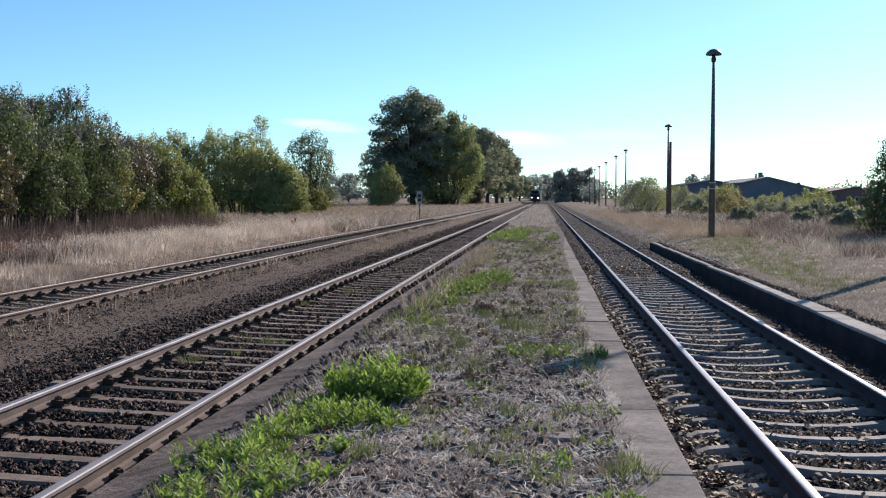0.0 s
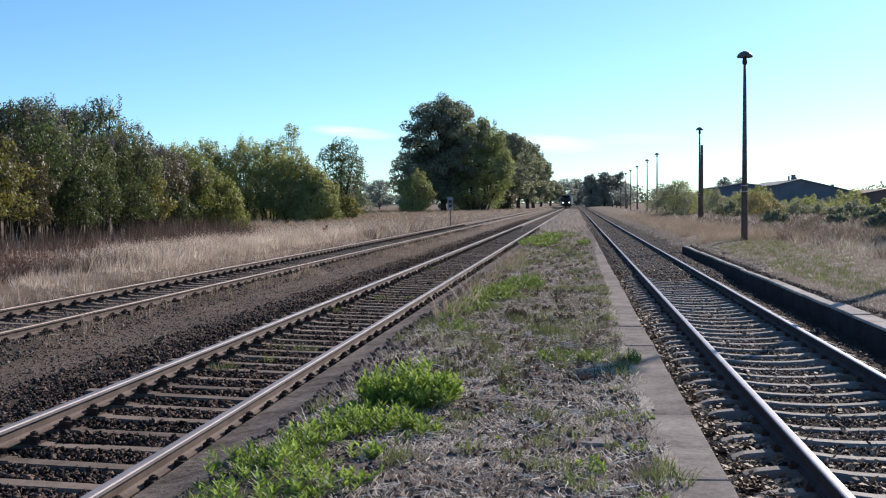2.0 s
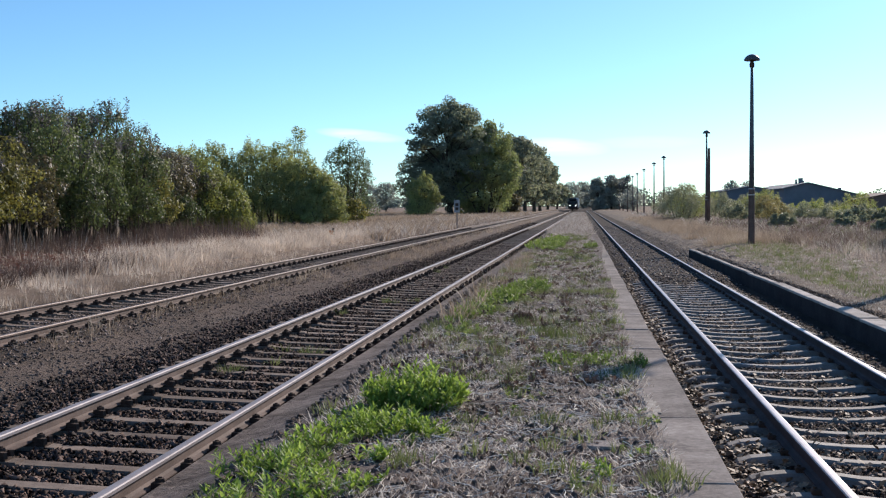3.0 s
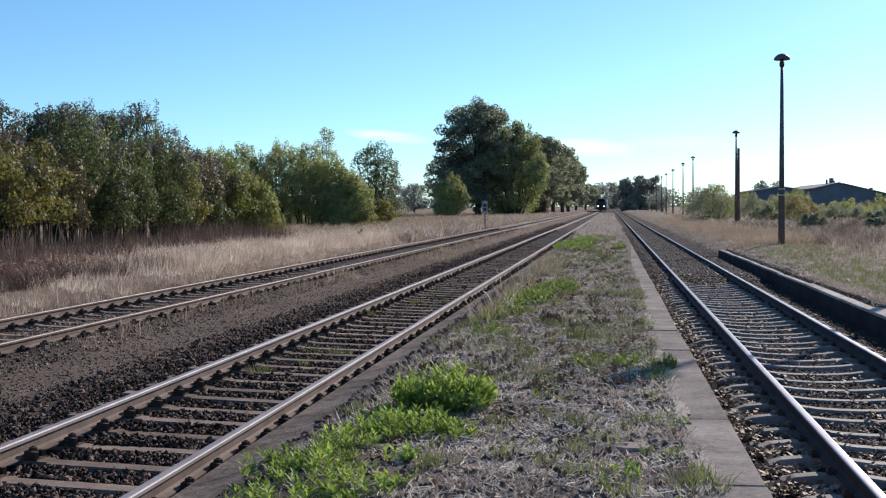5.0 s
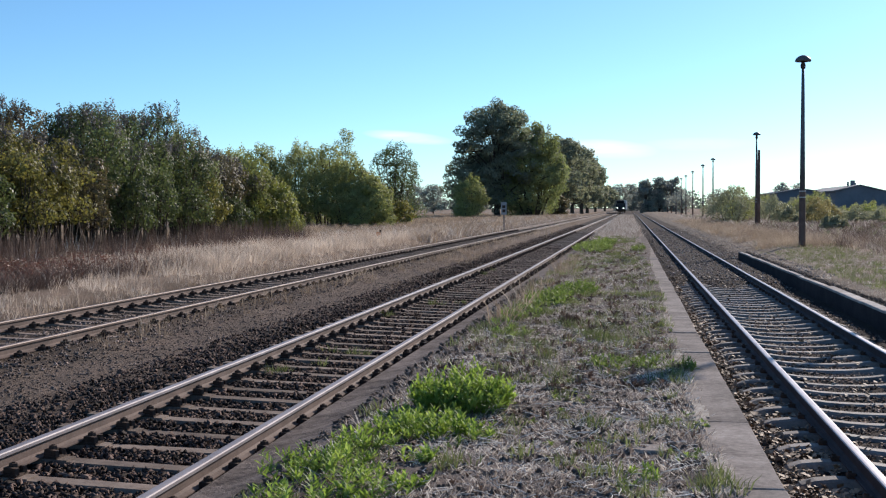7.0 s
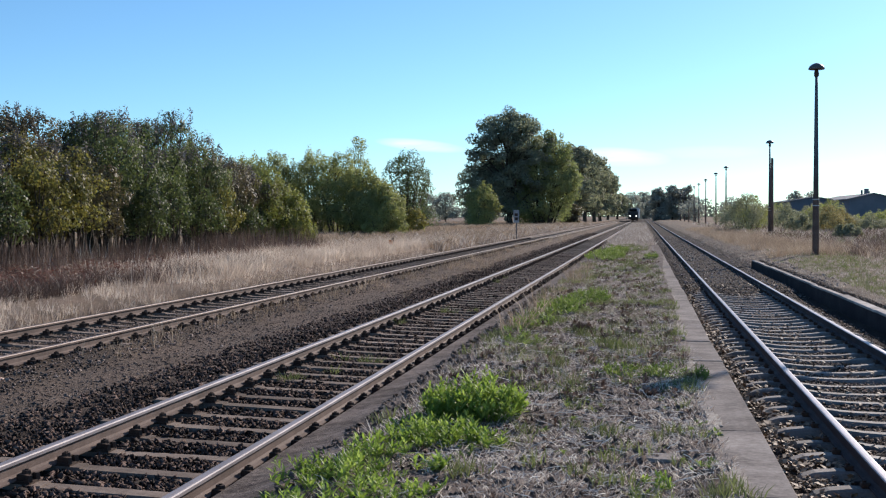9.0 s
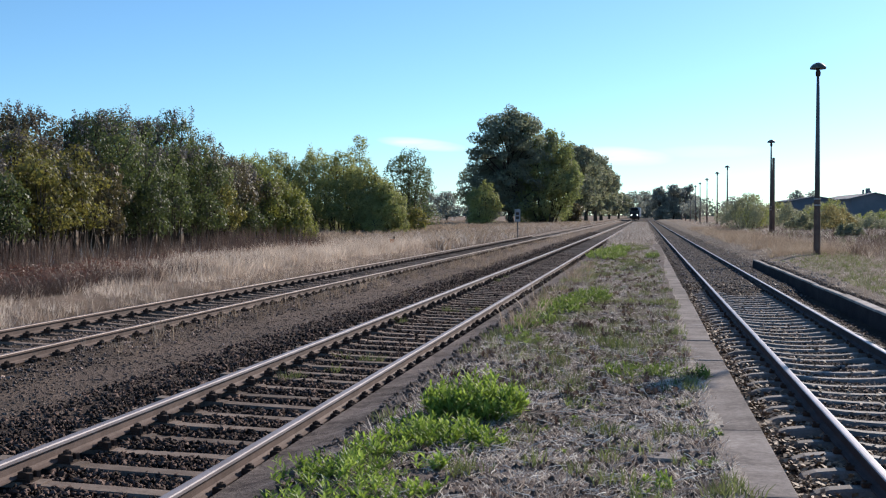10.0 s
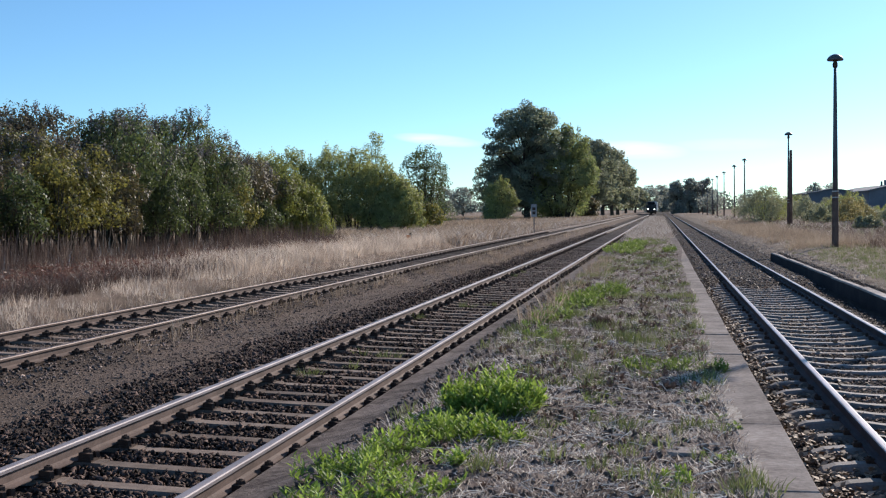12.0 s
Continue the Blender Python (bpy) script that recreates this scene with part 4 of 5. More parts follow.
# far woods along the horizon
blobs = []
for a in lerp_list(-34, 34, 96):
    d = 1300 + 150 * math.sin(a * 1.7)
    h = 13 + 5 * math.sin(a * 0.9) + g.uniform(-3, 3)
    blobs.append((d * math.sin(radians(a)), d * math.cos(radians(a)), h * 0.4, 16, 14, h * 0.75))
tagged(new("far_woods", leaves("far_woods", FAR, blobs, 34000, 3.0, 0.6)), "wooded ridge along the horizon, haze in its leaf colour", "woods", kind="stuff")


# ---- buildings ----
# Cladding tone raised to take in haze over the backlit walls.
BRICK_DARK = surface("haze-lightened slate blue cladding", (0.13, 0.14, 0.16), (0.20, 0.21, 0.235), 0.3, 6, 0.85, 0, 0.3, 0.02)
ROOF_GREY = surface("grey sheet roof", (0.16, 0.16, 0.17), (0.27, 0.27, 0.28), 0.3, 5, 0.7, 0, 0.3, 0.02)
ROOF_RED = surface("dull reddish tile roof", (0.13, 0.085, 0.075), (0.22, 0.15, 0.13), 0.3, 5, 0.85, 0, 0.4, 0.02)
GLASS_DARK = surface("dark window glass", (0.02, 0.025, 0.03), (0.05, 0.055, 0.06), 1, 5, 0.2, 0, 0.05, 0.002)


def prism(bm, x0, x1, xa, z0, z1, z2, za, y0, y1):
    """A house body whose gable looks along y: left eave z1, right eave z2, ridge at (xa, za)."""
    a = [bm.verts.new((x, y0, z)) for x, z in ((x0, z0), (x1, z0), (x1, z2), (xa, za), (x0, z1))]
    c = [bm.verts.new((v.co.x, y1, v.co.z)) for v in a]
    bm.faces.new(a)
    bm.faces.new(c[::-1])
    for i in range(5):
        bm.faces.new((a[i], c[i], c[(i + 1) % 5], a[(i + 1) % 5]))


def shed(kind, x0, x1, xa, z1, z2, za, y0, y1, wall, roof, label, windows=(), chimneys=()):
    ob = new(kind)
    ob.location = ((x0 + x1) / 2, y0, 0)
    ox = (x0 + x1) / 2
    bm = bmesh.new()
    prism(bm, x0 - ox, x1 - ox, xa - ox, -0.5, z1, z2, za, 0, y1 - y0)
    part("wall", bm, wall, ob)
    for (ax, az), (bx, bz) in (((x0 - 0.4, z1 - 0.15), (xa, za)), ((xa, za), (x1 + 0.4, z2 - 0.15))):
        bm = bmesh.new()
        v = [bm.verts.new((x - ox, y, z + dz)) for dz in (0.03, 0.22) for x, z, y in ((ax, az, -0.4), (bx, bz, -0.4), (bx, bz, y1 - y0 + 0.4), (ax, az, y1 - y0 + 0.4))]
        for f in ((3, 2, 1, 0), (4, 5, 6, 7), (0, 1, 5, 4), (1, 2, 6, 5), (2, 3, 7, 6), (3, 0, 4, 7)):
            bm.faces.new([v[i] for i in f])
        part("roof", bm, roof, ob)
    for x, z, w, h in windows:
        bm = bmesh.new()
        box(bm, x - ox - w / 2, x - ox + w / 2, -0.06, 0.1, z, z + h, 0.02)
        win = part("window", bm, PALE, ob)
        bm = bmesh.new()
        box(bm, x - ox - w / 2 + 0.1, x - ox + w / 2 - 0.1, -0.08, 0.0, z + 0.1, z + h - 0.1)
        part("pane", bm, GLASS_DARK, win)
    for x, y, w, z0, z in chimneys:
        bm = bmesh.new()
        box(bm, x - ox - w / 2, x - ox + w / 2, y, y + w, z0, z, 0.04)
        part("chimney", bm, BRICK_DARK, ob)
    return tagged(ob, label, "building")


shed("factory_hall", 40.0, 55.0, 44.6, 4.7, 3.2, 5.7, 240, 285, BRICK_DARK, ROOF_GREY, "dark slate coloured hall with a low gable roof and chimneys",
     ((52.0, 1.4, 0.9, 0.9), (47.0, 1.2, 1.0, 1.0)), ((43.4, 6, 0.35, 5.2, 6.6), (44.7, 8, 0.8, 5.4, 6.9), (45.5, 10, 0.4, 5.2, 6.4), (51.6, 4, 0.6, 3.6, 4.8)))
shed("pale_roofed_hall", 31.5, 42.0, 36.5, 4.6, 4.6, 5.4, 262, 300, BRICK_DARK, ROOF_GREY, "low hall with a pale grey sheet roof behind scrub", ((33, 1.5, 1.2, 1.0),))
shed("brick_house", 52.5, 62.0, 59.0, 2.4, 3.4, 3.5, 232, 250, ROOF_RED, ROOF_RED, "low building with a dull reddish roof", ((60, 1.0, 0.8, 0.9),), ((60.8, 3, 1.6, 2.8, 3.9),))


# ---- train standing far down the line ----
LOCO = surface("black engine paint", (0.012, 0.012, 0.014), (0.03, 0.03, 0.032), 1, 12, 0.45, 0, 0.1, 0.004)
WAGON = surface("white wagon paint", (0.5, 0.5, 0.49), (0.72, 0.72, 0.7), 0.6, 8, 0.5, 0, 0.1, 0.004)
HEADLIGHT = bpy.data.materials.new("lit headlight")
HEADLIGHT.use_nodes = True
HEADLIGHT.node_tree.nodes["Principled BSDF"].inputs["Emission Color"].default_value = (1, 0.98, 0.9, 1)
HEADLIGHT.node_tree.nodes["Principled BSDF"].inputs["Emission Strength"].default_value = 9.0
TRAIN_Y = 372.0
TRAIN_X = -3.86 + 0.0032 * TRAIN_Y
RAIL_Z = -0.26
loco = new("locomotive")
loco.location = (TRAIN_X, TRAIN_Y, RAIL_Z)
tagged(loco, "dark locomotive with two lit headlights on the far track", "locomotive")
bm = bmesh.new()
box(bm, -1.5, 1.5, 0.5, 17, 1.1, 3.3, 0.12)
for v in bm.verts:
    if v.co.y < 1 and v.co.z > 2.4:
        v.co.y += 0.35
part("body", bm, LOCO, loco)
bm = bmesh.new()
box(bm, -1.3, 1.3, 0.9, 16.5, 3.28, 4.1, 0.35)
part("roof", bm, LOCO, loco)
bm = bmesh.new()
box(bm, -1.45, 1.45, 0.3, 0.6, 0.75, 1.25, 0.05)
part("buffer_beam", bm, IRON, loco)
for s in (-1, 1):
    bm = bmesh.new()
    lathe(bm, [(0.1, 0.0), (0.1, 0.5), (0.24, 0.52), (0.24, 0.58)], 12)
    o = part("buffer", bm, IRON, loco)
    o.location, o.rotation_euler = (0.87 * s, 0.35, 1.0), (radians(90), 0, 0)
    bm = bmesh.new()
    lathe(bm, [(0.1, 0.0), (0.11, 0.06), (0.08, 0.1)], 12)
    o = part("headlight", bm, HEADLIGHT, loco, "lit white headlight")
    o.location, o.rotation_euler = (0.95 * s, 0.52, 1.75), (radians(90), 0, 0)
    bm = bmesh.new()
    box(bm, 0.75 * s - 0.5, 0.75 * s + 0.5, 0.72, 0.9, 2.55, 3.1, 0.03)
    part("windscreen", bm, GLASS_DARK, loco)
for y in (3.0, 5.6, 12.0, 14.6):
    bm = bmesh.new()
    lathe(bm, [(0.06, -0.8), (0.54, -0.78), (0.58, -0.7), (0.06, -0.68), (0.06, 0.68), (0.58, 0.7), (0.54, 0.78), (0.06, 0.8)], 18)
    o = part("wheelset", bm, IRON, loco)
    o.location, o.rotation_euler = (0, y, 0.58), (0, radians(90), 0)
for i in range(4):
    wagon = new("goods_wagon")
    wagon.location = (TRAIN_X + 0.06 * (i + 1) + 0.25, TRAIN_Y + 18.4 + 14.5 * i, RAIL_Z)
    tagged(wagon, "white high sided goods wagon behind the locomotive", "wagon", "goods wagons")
    bm = bmesh.new()
    box(bm, -1.48, 1.48, 0, 13.4, 1.1, 4.25, 0.1)
    part("body", bm, WAGON, wagon)
    bm = bmesh.new()
    box(bm, -1.2, 1.2, 0.1, 13.3, 0.55, 1.1, 0.05)
    part("underframe", bm, IRON, wagon)
    for y in (2.5, 10.9):
        bm = bmesh.new()
        lathe(bm, [(0.06, -0.8), (0.46, -0.78), (0.5, -0.7), (0.06, -0.68), (0.06, 0.68), (0.5, 0.7), (0.46, 0.78), (0.06, 0.8)], 18)
        o = part("wheelset", bm, IRON, wagon)
        o.location, o.rotation_euler = (0, y, 0.5), (0, radians(90), 0)

# ---- line side things ----
SIGN_GREY = surface("weathered sign board", (0.24, 0.24, 0.25), (0.42, 0.42, 0.42), 3, 30, 0.7, 0, 0.2, 0.002)
sign = new("line_sign")
sign.location = (-10.35, 98.0, float(ground_z(-10.35, 98.0)))
tagged(sign, "weathered grey sign board on a thin post beside the siding", "sign")
bm = bmesh.new()
lathe(bm, [(0.05, -0.2), (0.05, 2.35)], 8)
part("post", bm, POLE_TOP, sign)
bm = bmesh.new()
box(bm, -0.24, 0.24, -0.085, -0.055, 1.35, 2.4, 0.01)
plate = part("board", bm, SIGN_GREY, sign, "pale grey weathered board")
for z in (1.55, 1.9):
    bm = bmesh.new()
    box(bm, -0.13, 0.13, -0.092, -0.083, z, z + 0.24)
    part("dark_bar", bm, IRON, plate)

stub = new("track_marker")
stub.location = (-12.7, 59.5, float(ground_z(-12.7, 59.5)))
tagged(stub, "small dark rusted marker post in dry grass", "marker post")
bm = bmesh.new()
box(bm, -0.05, 0.05, -0.05, 0.05, -0.2, 0.62, 0.01)
part("post", bm, IRON, stub)
bm = bmesh.new()
box(bm, -0.2, 0.02, -0.08, -0.052, 0.28, 0.5, 0.01)
part("plate", bm, ORANGE_PAINT, stub, "faded orange plate")

old_pole = new("cable_pole")
old_pole.location = (11.12, 105.2, 0)
tagged(old_pole, "old thick wooden cable pole standing against a lamp", "pole")
bm = bmesh.new()
lathe(bm, [(0.13, -0.3), (0.125, 3.0), (0.11, 6.55), (0.1, 6.6)], 12)
part("shaft", bm, POLE, old_pole, "", True)


# ---- grass, weeds, litter ----
def grass(name, mat, xy, zfun, form, s0, s1, label, keep=None):
    if keep is not None:
        xy = xy[keep(xy[:, 0], xy[:, 1])]
    k = len(xy)
    me = many(name, form[0], form[1], mat, np.column_stack([xy, zfun(xy[:, 0], xy[:, 1]) - 0.01]), rng.uniform(0, 6.283, k), rng.uniform(s0, s1, k))
    return tagged(new(name, me), label, "grass", kind="stuff")


def patchy(scale, level, ox=0.0):
    return lambda x, y: (np.sin(x * scale + ox + 1.7 * np.sin(y * scale * 0.6)) * np.sin(y * scale * 0.8 + 2 * ox + np.sin(x * scale * 1.3)) + 0.35 * rng.normal(size=len(x))) > level


fine_dry = blade_form(7, 1, 0.09, 0.055, 0.009, 0.06)
fine_green = blade_form(9, 2, 0.06, 0.1, 0.008, 0.06, True)
flat_dry = blade_form(6, 3, 0.1, 0.034, 0.014, 0.07)
tall_dry = blade_form(8, 4, 0.16, 0.6, 0.02, 0.32)
coarse_dry = blade_form(10, 5, 0.45, 0.62, 0.04, 0.5, True)

seedy = blade_form(14, 26, 0.38, 0.68, 0.015, 0.5, True)
plat = lambda x, y: platform_z(x, y)
back = lambda xy, n: with_back(xy, PX0 + 0.2, PX1, 5.2, n)
inner = lambda xy: np.column_stack([xy[:, 0] + np.clip((xy[:, 1] - 9) / 60, 0, 1) * 0.55 * np.clip((PX1 - xy[:, 0]) / 3, 0, 1), xy[:, 1]])
grass("dry_grass", GREY_STRAW, inner(back(scatter(10500, PX0 + 0.15, PX1 + 0.02, 5.2, 72), 900)), plat, fine_dry, 0.4, 1.25, "short bleached dry grass on the platform", patchy(2.6, -0.4))
grass("trampled_straw", BLEACHED, inner(np.vstack([scatter(8500, PX0 + 0.35, PX1 + 0.04, 5.2, 17), scatter(3000, PX0 + 0.35, PX1 + 0.04, 14, 60)])), plat, flat_dry, 0.4, 1.2, "flattened bleached straw on the platform", patchy(3.1, -0.2, 1.0))


def clusters(n, each, x0, x1, y0, y1, r0, r1):
    """Places gathered in n small patches."""
    mid = scatter(n, x0, x1, y0, y1)
    rad = rng.uniform(r0, r1, n)
    out = []
    for (cx, cy), r in zip(mid, rad):
        m = max(3, int(each * (r / r1) ** 1.5))
        a, q = rng.uniform(0, 6.283, m), np.sqrt(rng.random(m)) * r
        out.append(np.column_stack([np.clip(cx + q * np.cos(a), x0, x1 + 0.1), cy + 1.4 * q * np.sin(a)]))
    return np.vstack(out)


grass("green_grass", GREEN, inner(clusters(150, 13, PX0 + 0.2, PX1, 6.5, 70, 0.03, 0.2)), plat, fine_green, 0.5, 1.3, "patches of short green grass on the platform")
grass("green_grass", GREEN, inner(clusters(85, 20, PX0 + 0.1, PX1, 14, 72, 0.08, 0.4)), plat, fine_green, 0.7, 1.6, "green grass along the far platform")
grass("edge_grass", GREY_STRAW, scatter(520, PX1 - 0.08, PX1 + 0.07, 5.2, 40), plat, fine_dry, 0.4, 1.0, "dry grass growing over the slab edge")
grass("edge_grass", GREEN, clusters(22, 14, PX1 - 0.1, PX1 + 0.06, 5.4, 40, 0.06, 0.16), plat, fine_green, 0.5, 1.2, "green tufts along the slab edge")
grass("tall_grass", PALE_STRAW, scatter(13000, -16.2, -11.2, 21, 80), ground_z, tall_dry, 0.3, 0.85, "pale bleached tall grass beside the siding", lambda x, y: (x < -12.0 + (y - 25) * 0.03 + 0.4 * rng.normal(size=len(x))) & (x > -15.0 - (y > 58) * 3 + 0.5 * rng.normal(size=len(x))) & (y > 31 + 2.5 * rng.normal(size=len(x))) & patchy(0.9, -0.5)(x, y))
grass("rough_grass", STRAW, scatter(800, -19.5, -15.0, 24, 66), ground_z, tall_dry, 0.4, 0.9, "brown rough grass below the hedge")
thin_reed = blade_form(10, 16, 0.4, 1.5, 0.022, 0.6)
for s0, s1, lev, ox in ((0.15, 0.5, -0.4, 0.0), (0.3, 0.85, 0.2, 1.4)):
    grass("dead_weeds", RED_WEED, scatter(3000, -20.6, -15.8, 24, 60), ground_z, thin_reed, s0, s1, "reddish brown dead weeds below the hedge", patchy(0.8, lev, ox))
grass("dead_stems", STALK, scatter(90, -19.8, -15.0, 24, 62), ground_z, thin_reed, 0.2, 0.6, "bleached dead stems below the hedge", patchy(0.9, -0.2, 0.7))
withered = np.random.default_rng(77)
WITHER_V, WITHER_F = [], []
for i in range(12):
    c, d, up = withered.normal(0, (0.2, 0.2, 0.12)), withered.normal(0, 1, 3), withered.normal(0, 1, 3)
    d, up = d / np.linalg.norm(d) * 0.055, up / np.linalg.norm(up) * 0.018
    c[2] = abs(c[2]) + 0.06
    WITHER_V += [tuple(c - d), tuple(c + up), tuple(c + d), tuple(c - up)]
    WITHER_F.append((4 * i, 4 * i + 1, 4 * i + 2, 4 * i + 3))
grass("withered_leaves", RUSTY, np.vstack([scatter(4200, -17.8, -14.2, 21, 62), scatter(1300, -17.5, -13.2, 20, 36)]), ground_z, (WITHER_V, WITHER_F), 0.4, 1.2, "tangled reddish brown withered leaves below the hedge", patchy(0.9, -0.3, 2.6))
grass("verge_bunches", RED_WEED, scatter(1800, -17.2, -12.6, 20, 38), ground_z, seedy, 0.3, 0.8, "tangled brown dry stems before the hedge", patchy(1.0, 0.0, 0.5))
grass("red_weeds", RED_WEED, scatter(4200, -17.5, -12.4, 20, 42), ground_z, seedy, 0.3, 0.75, "low reddish brown weeds in dry grass", patchy(0.8, 0.1, 1.9))
grass("verge_grass", PALE_STRAW, scatter(3000, -13.4, -10.3, 17, 62), ground_z, tall_dry, 0.12, 0.45, "thin dry grass on the dirt beside the siding", patchy(0.8, -0.5, 3.0))
grass("meadow_grass", STRAW, scatter(7500, -44, -10.6, 62, 260), ground_z, coarse_dry, 0.5, 1.1, "dry yellow meadow grass")
grass("meadow_grass", GREY_STRAW, scatter(3200, -18, -10.4, 62, 260), ground_z, coarse_dry, 0.4, 0.9, "pale dry grass along the siding")
grass("meadow_weeds", RED_WEED, scatter(3000, -40, -10.8, 62, 230), ground_z, coarse_dry, 0.35, 1.0, "brown withered weeds in the meadow", patchy(0.3, -0.1, 0.6))
grass("field_grass", GREY_STRAW, scatter(4600, 9.0, 60, 66, 230), ground_z, coarse_dry, 0.35, 0.95, "rough dry grass on the open field")
grass("field_grass", GREY_STRAW, scatter(3600, 9.0, 34, 34, 72), ground_z, seedy, 0.3, 0.85, "rough dry grass behind the side platform", patchy(0.5, -0.4))
grass("field_weeds", RED_WEED, scatter(7500, 8.9, 30, 35, 100), ground_z, seedy, 0.3, 0.95, "brown withered stems in the field", patchy(0.4, -0.1, 0.9))
grass("field_weeds", RED_WEED, scatter(3000, 9.2, 40, 66, 170), ground_z, coarse_dry, 0.35, 1.0, "brown withered weeds in the field", patchy(0.35, 0.0))
grass("field_grass", PALE_STRAW, scatter(1900, 8.6, 24, 33, 110), ground_z, seedy, 0.25, 0.7, "pale seeding grass at the platform's back", patchy(0.6, -0.1, 0.4))
grass("field_green", GREEN, scatter(1500, 9.2, 26, 34, 85), ground_z, seedy, 0.3, 0.8, "green weeds in the rough grass", patchy(0.6, 0.2, 2.2))
grass("field_green", GREEN, scatter(3400, 9.5, 60, 60, 230), ground_z, coarse_dry, 0.3, 0.9, "green weeds in the dry field", patchy(0.3, 0.1, 1.4))
grass("mown_grass", GREY_STRAW, scatter(7500, 4.5, 9.2, 14, 120), ground_z, fine_dry, 0.6, 1.5, "short dry grass on the side platform", patchy(0.9, -0.7))
grass("mown_grass", GREEN, scatter(2600, 5.0, 9.5, 22, 70), ground_z, fine_green, 0.6, 1.4, "short green grass on the side platform", lambda x, y: np.abs(x - 4.5 - (y - 24) * 0.13) < 1.6 + 0.6 * rng.normal(size=len(x)))
grass("verge_grass", STRAW, scatter(3000, 5.4, 10.5, 50, 150), ground_z, seedy, 0.3, 0.8, "pale dry grass beside the far end of the side platform", patchy(0.5, -0.5, 0.3))
grass("tall_tufts", STRAW, np.vstack([scatter(26, PX0 + 0.35, PX0 + 0.75, 17, 26), scatter(50, -2.0, -1.55, 29, 40)]), plat, seedy, 0.3, 0.75, "tall pale grass stems along the platform's edge", patchy(1.1, -0.2, 1.1))
grass("path_grass", STRAW, scatter(800, -7.4, -5.7, 26, 150), ground_z, tall_dry, 0.2, 0.55, "dry tufts on the path between the lines", patchy(0.7, 0.0, 0.8))
grass("track_grass", GREEN, clusters(9, 12, -4.4, -3.3, 13, 40, 0.05, 0.16), ground_z, fine_green, 0.9, 1.7, "small green tufts between the rails")
grass("six_foot_grass", GREY_STRAW, scatter(2600, -2.0, 0.7, 64, 260), ground_z, coarse_dry, 0.35, 0.8, "dry grass between the far tracks")
grass("siding_grass", STRAW, scatter(1500, -10.7, -6.4, 15, 90), ground_z, tall_dry, 0.2, 0.5, "sparse dry tufts in the siding", lambda x, y: (x > -7.7) & (x < -7.0) | (x < -10.1))

for tone, n, lab, ox in ((GREY_STRAW, 800, "pale dry tufts on the platform", 0.2), (GREEN, 560, "green grass tufts on the platform", 1.3), (RED_WEED, 330, "brown withered tufts on the platform", 2.4)):
    grass("platform_tufts", tone, inner(scatter(n, PX0 + 0.4, PX1 + 0.02, 12, 66)), plat, seedy, 0.12, 0.3, lab, patchy(1.3, -0.3, ox))
grass("verge_bunches", PALE_STRAW, clusters(110, 12, -14.6, -11.6, 32, 64, 0.2, 0.7), ground_z, seedy, 0.5, 1.05, "bunches of bleached grass beside the siding")

# rosettes and withered clumps standing out of the straw
ROSETTE_V, ROSETTE_F = [], []
for i in range(11):
    a, w = i * 2.4, 0.15 if i % 2 else 0.2
    ca, sa = math.cos(a), math.sin(a)
    n = len(ROSETTE_V)
    for u, v, z in ((0.05, 0, 0.0), (0.5, w, 0.4 + 0.3 * (i % 3)), (1.0, 0, 0.45 + 0.35 * (i % 3)), (0.5, -w, 0.38 + 0.3 * (i % 3))):
        ROSETTE_V.append((u * ca - v * sa, u * sa + v * ca, z))
    ROSETTE_F.append((n, n + 1, n + 2, n + 3))
rosette = (ROSETTE_V, ROSETTE_F)
grass("rosettes", WEED_DULL, inner(clusters(70, 12, PX0 + 0.25, PX1, 5.6, 62, 0.04, 0.2)), plat, rosette, 0.015, 0.05, "small green leaf rosettes on the platform")
grass("rosettes", GREEN, inner(clusters(110, 14, PX0 + 0.3, PX1 + 0.05, 10, 66, 0.06, 0.3)), plat, rosette, 0.02, 0.055, "dull green low plants on the platform")
grass("withered_clumps", RED_WEED, inner(clusters(150, 10, PX0 + 0.3, PX1, 5.5, 60, 0.04, 0.2)), plat, rosette, 0.015, 0.05, "withered brown clumps on the platform")
grass("withered_clumps", RED_WEED, inner(clusters(240, 6, PX0 + 0.4, PX1, 11, 56, 0.05, 0.22)), plat, rosette, 0.04, 0.09, "dark withered plants on the platform")

# bleached stalks lying about
STICK_V, STICK_F = [], []
for i, (x, z, b) in enumerate(((0.0, 0.0, 0.0), (0.3, 0.05, 0.05), (0.68, 0.06, -0.01), (1.0, 0.04, 0.05))):
    STICK_V += [(x, b - 0.024, z), (x, b + 0.02, z), (x, b, z + 0.034)]
for i in range(3):
    for j in range(3):
        STICK_F.append((i * 3 + j, i * 3 + (j + 1) % 3, i * 3 + 3 + (j + 1) % 3, i * 3 + 3 + j))
xy = inner(np.vstack([scatter(1500, PX0 + 0.4, PX1, 5.4, 28), clusters(150, 8, PX0 + 0.9, PX1 - 0.1, 5.6, 17, 0.05, 0.3), clusters(230, 5, PX0 + 0.6, PX1, 11, 48, 0.05, 0.3)]))
k = len(xy)
tagged(new("dead_stalks", many("dead_stalks", STICK_V, STICK_F, STALK, np.column_stack([xy, platform_z(xy[:, 0], xy[:, 1]) + 0.015]), rng.uniform(0, 6.283, k), np.where(np.arange(k) < 1500, rng.uniform(0.03, 0.14, k), rng.uniform(0.06, 0.18, k)), np.stack([rng.normal(0, 0.12, k), rng.normal(-0.04, 0.12, k)], 1))), "bleached dead stalks lying on the platform", "litter", kind="stuff")

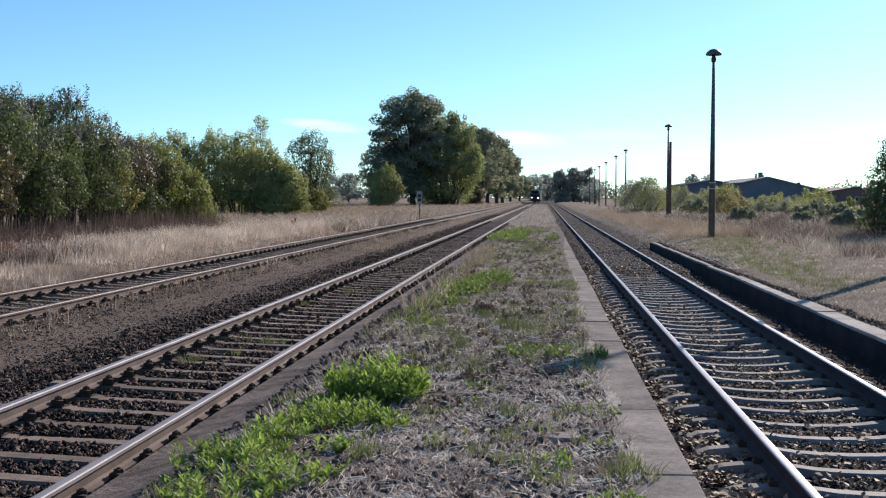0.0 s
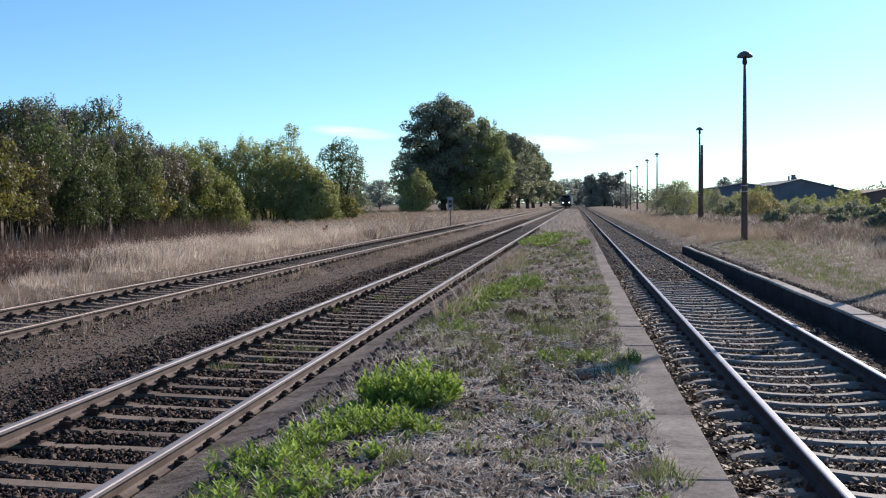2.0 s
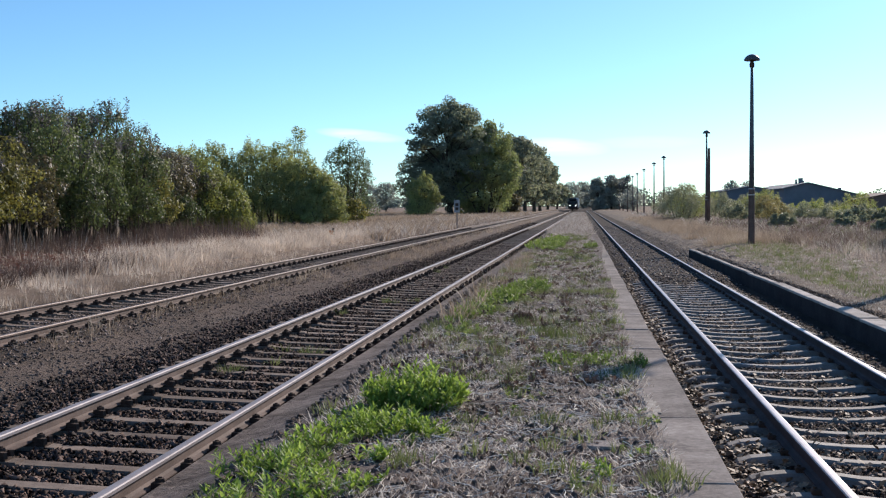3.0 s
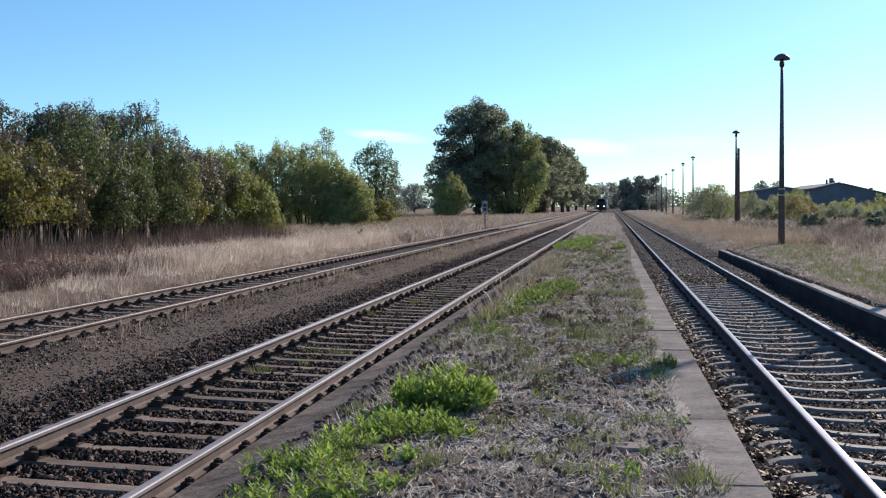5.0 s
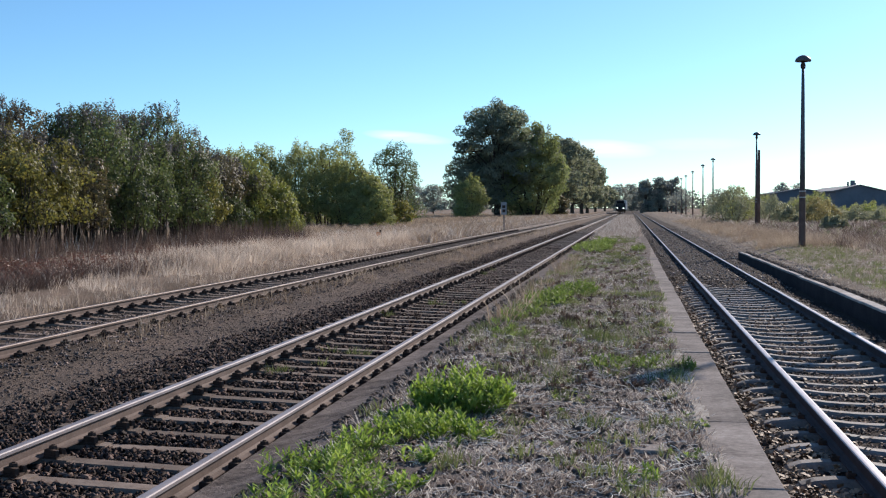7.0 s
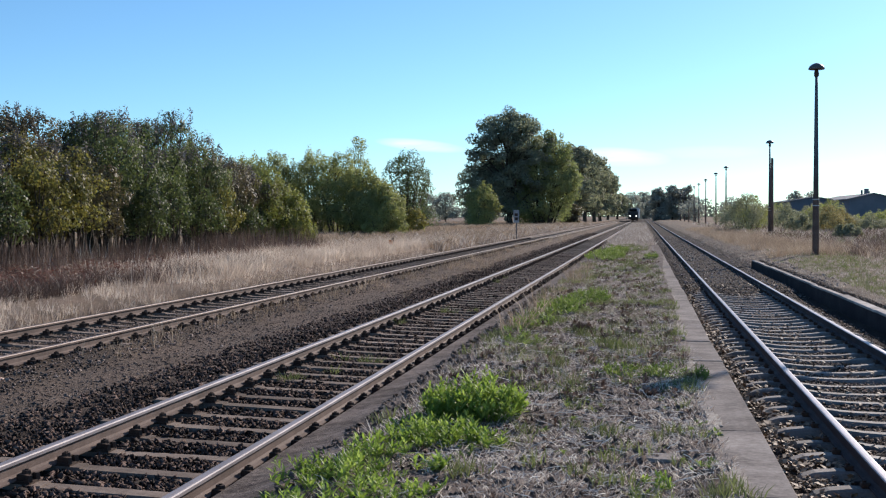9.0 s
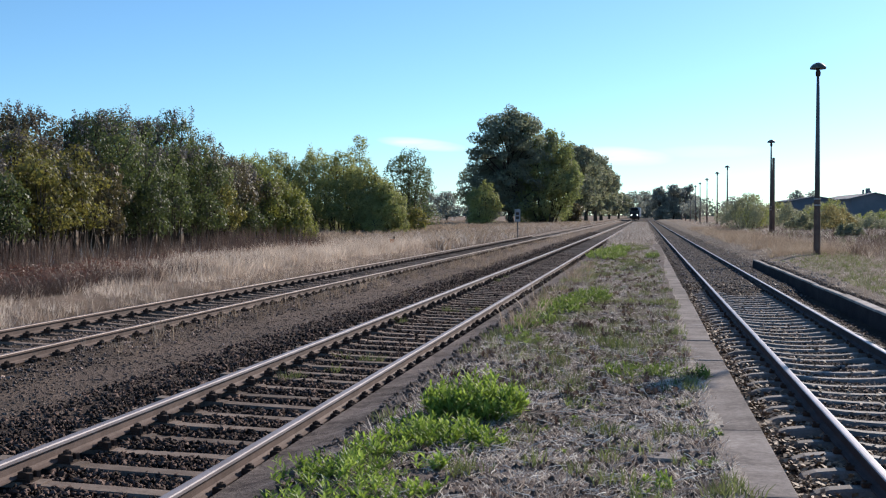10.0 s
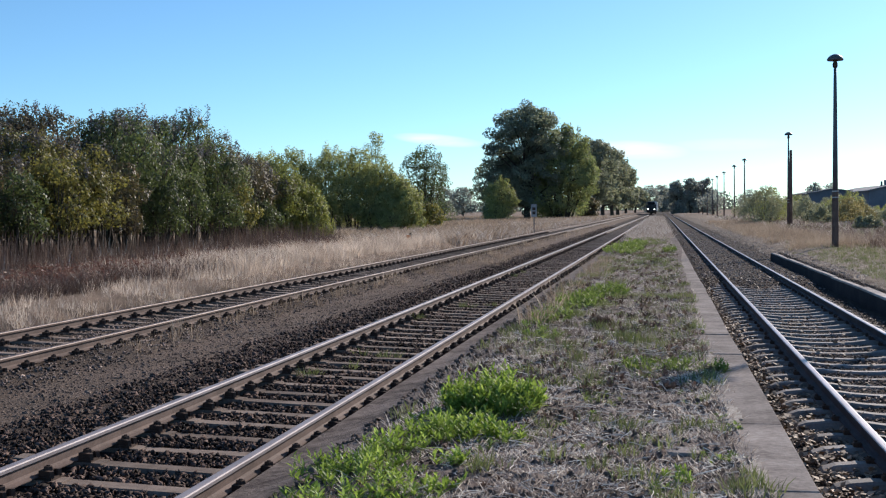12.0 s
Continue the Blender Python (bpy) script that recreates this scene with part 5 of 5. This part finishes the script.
# fallen leaves round the steel sleepers
LITTER = surface("brown fallen leaves", (0.12, 0.08, 0.055), (0.46, 0.35, 0.25), 8, 40, 0.7, 0, 0.2, 0.002, island=0.5)
xy = off_sleepers(np.vstack([scatter(6500, 0.98, 1.6, 5, 34), scatter(2600, 1.8, 3.6, 5, 34)]), 2.0, 0.628, 0.07)
k = len(xy)
tagged(new("leaf_litter", many("leaf_litter", LEAF_V, LEAF_F, LITTER, np.column_stack([xy, ground_z(xy[:, 0], xy[:, 1]) + 0.035]), rng.uniform(0, 6.283, k), rng.uniform(0.03, 0.09, k), np.stack([rng.normal(0, 0.35, k), rng.normal(0, 0.35, k)], 1))), "brown fallen leaves on the trackbed", "litter", kind="stuff")

# broad leaved weeds
LANCE_V = [(0, 0, 0), (0.13, 0.35, 0.04), (0.1, 0.7, 0.02), (0, 1, -0.08), (-0.1, 0.7, 0.02), (-0.13, 0.35, 0.04), (0, 0.35, 0.0), (0, 0.7, -0.02)]
LANCE_F = [(0, 1, 6, 5), (1, 2, 7, 6), (5, 6, 7, 4), (2, 3, 4, 7)]


def weed(x, y, rx, ry, h, plants, leaf, mat, label, seed):
    """A clump of upright weeds: stems with lance shaped leaves all round."""
    ob = new("weed")
    ob.location = (x, y, float(platform_z(x, y)))
    g = np.random.default_rng(seed)
    a, q = g.uniform(0, 6.283, plants), np.sqrt(g.random(plants))
    fx, fy = q * rx * np.cos(a), q * ry * np.sin(a)
    top = h * (1.05 - 0.55 * q ** 2) * (0.85 + 0.2 * np.sin(fx * 11 + seed) * np.sin(fy * 9 + 2 * seed)) * g.uniform(0.65, 1.2, plants)
    bm = bmesh.new()
    pos, yaw, size, tilt = [], [], [], []
    for i in range(plants):
        lean = Vector((fx[i] * 0.35 + g.normal(0, 0.03), fy[i] * 0.35 + g.normal(0, 0.03), top[i]))
        foot = Vector((fx[i], fy[i], -0.02))
        tubes(bm, [[(foot, 0.004), (foot + lean, 0.002)]], 4)
        m = int(9 + 6 * g.random())
        for j in range(m):
            f = (0.38 if h > 0.3 else 0.15) + (0.62 if h > 0.3 else 0.85) * j / m
            pos.append(foot + lean * f)
            yaw.append(j * 2.4 + g.normal(0, 0.3))
            size.append(leaf * g.uniform(0.7, 1.2) * (1.1 - 0.5 * f))
            tilt.append((0.35 + 0.65 * f + g.normal(0, 0.2), g.normal(0, 0.2)))
    tagged(part("stem", bm, mat, ob), kind="stuff")
    child("foliage", many("foliage", LANCE_V, LANCE_F, mat, np.array([tuple(p) for p in pos]), np.array(yaw), np.array(size), np.array(tilt)), ob)
    return tagged(ob, label, "weed", "platform weeds")


for i, (x, y, rx, ry, h, n, leaf) in enumerate((
        (-1.40, 9.78, 0.36, 0.34, 0.40, 190, 0.11), (-1.68, 9.9, 0.13, 0.2, 0.34, 16, 0.10), (-1.66, 8.75, 0.30, 0.33, 0.2, 80, 0.085), (-1.22, 8.65, 0.24, 0.22, 0.16, 26, 0.10),
        (-1.98, 7.35, 0.32, 0.32, 0.19, 56, 0.085), (-1.5, 6.9, 0.24, 0.26, 0.17, 36, 0.085), (-1.42, 7.75, 0.14, 0.16, 0.15, 10, 0.09), (-1.85, 6.5, 0.3, 0.25, 0.2, 30, 0.09),
        (-1.05, 23.8, 0.35, 1.0, 0.25, 110, 0.12), (-1.42, 21.4, 0.36, 1.2, 0.22, 120, 0.12), (-1.68, 18.6, 0.26, 1.1, 0.17, 70, 0.11), (0.35, 46, 0.25, 0.7, 0.3, 30, 0.15), (-1.55, 15.6, 0.22, 0.45, 0.13, 22, 0.10), (-1.75, 18.0, 0.15, 1.5, 0.3, 14, 0.10), (-1.45, 48, 0.6, 3.5, 0.34, 150, 0.18), (-1.2, 56, 0.5, 3.0, 0.3, 90, 0.18),
        (-1.78, 9.3, 0.14, 0.25, 0.2, 18, 0.10), (-1.42, 9.1, 0.14, 0.2, 0.18, 16, 0.10), (-1.85, 8.1, 0.2, 0.25, 0.17, 22, 0.10), (0.62, 12.35, 0.1, 0.14, 0.16, 12, 0.08), (0.12, 7.55, 0.1, 0.12, 0.1, 10, 0.07), (0.45, 6.55, 0.12, 0.1, 0.07, 10, 0.07), (0.0, 12.7, 0.42, 0.3, 0.16, 70, 0.08))):
    weed(x, y, rx, ry, h, n, leaf, WEED if y < 12 else WEED_DULL, "bright green leafy weed clump on the platform" if h > 0.15 else "small low green weed on the platform", 300 + i)

tuft = new("grass_tuft")
tuft.location = (-0.83, 17.2, float(platform_z(-0.83, 17.2)))
k = 800
a = rng.uniform(0, 6.283, k)
q = np.sqrt(rng.random(k)) * 0.15
child("blades", many("blades", blade_form(3, 9, 0.03, 0.2, 0.009, 0.07)[0], blade_form(3, 9, 0.03, 0.2, 0.009, 0.07)[1], RED_WEED, np.column_stack([q * np.cos(a), q * np.sin(a), np.zeros(k)]), a, (1.05 - 4.2 * q) * rng.uniform(0.8, 1.1, k)), tuft)
tagged(tuft, "dark withered rounded grass tuft on the platform", "grass tuft")
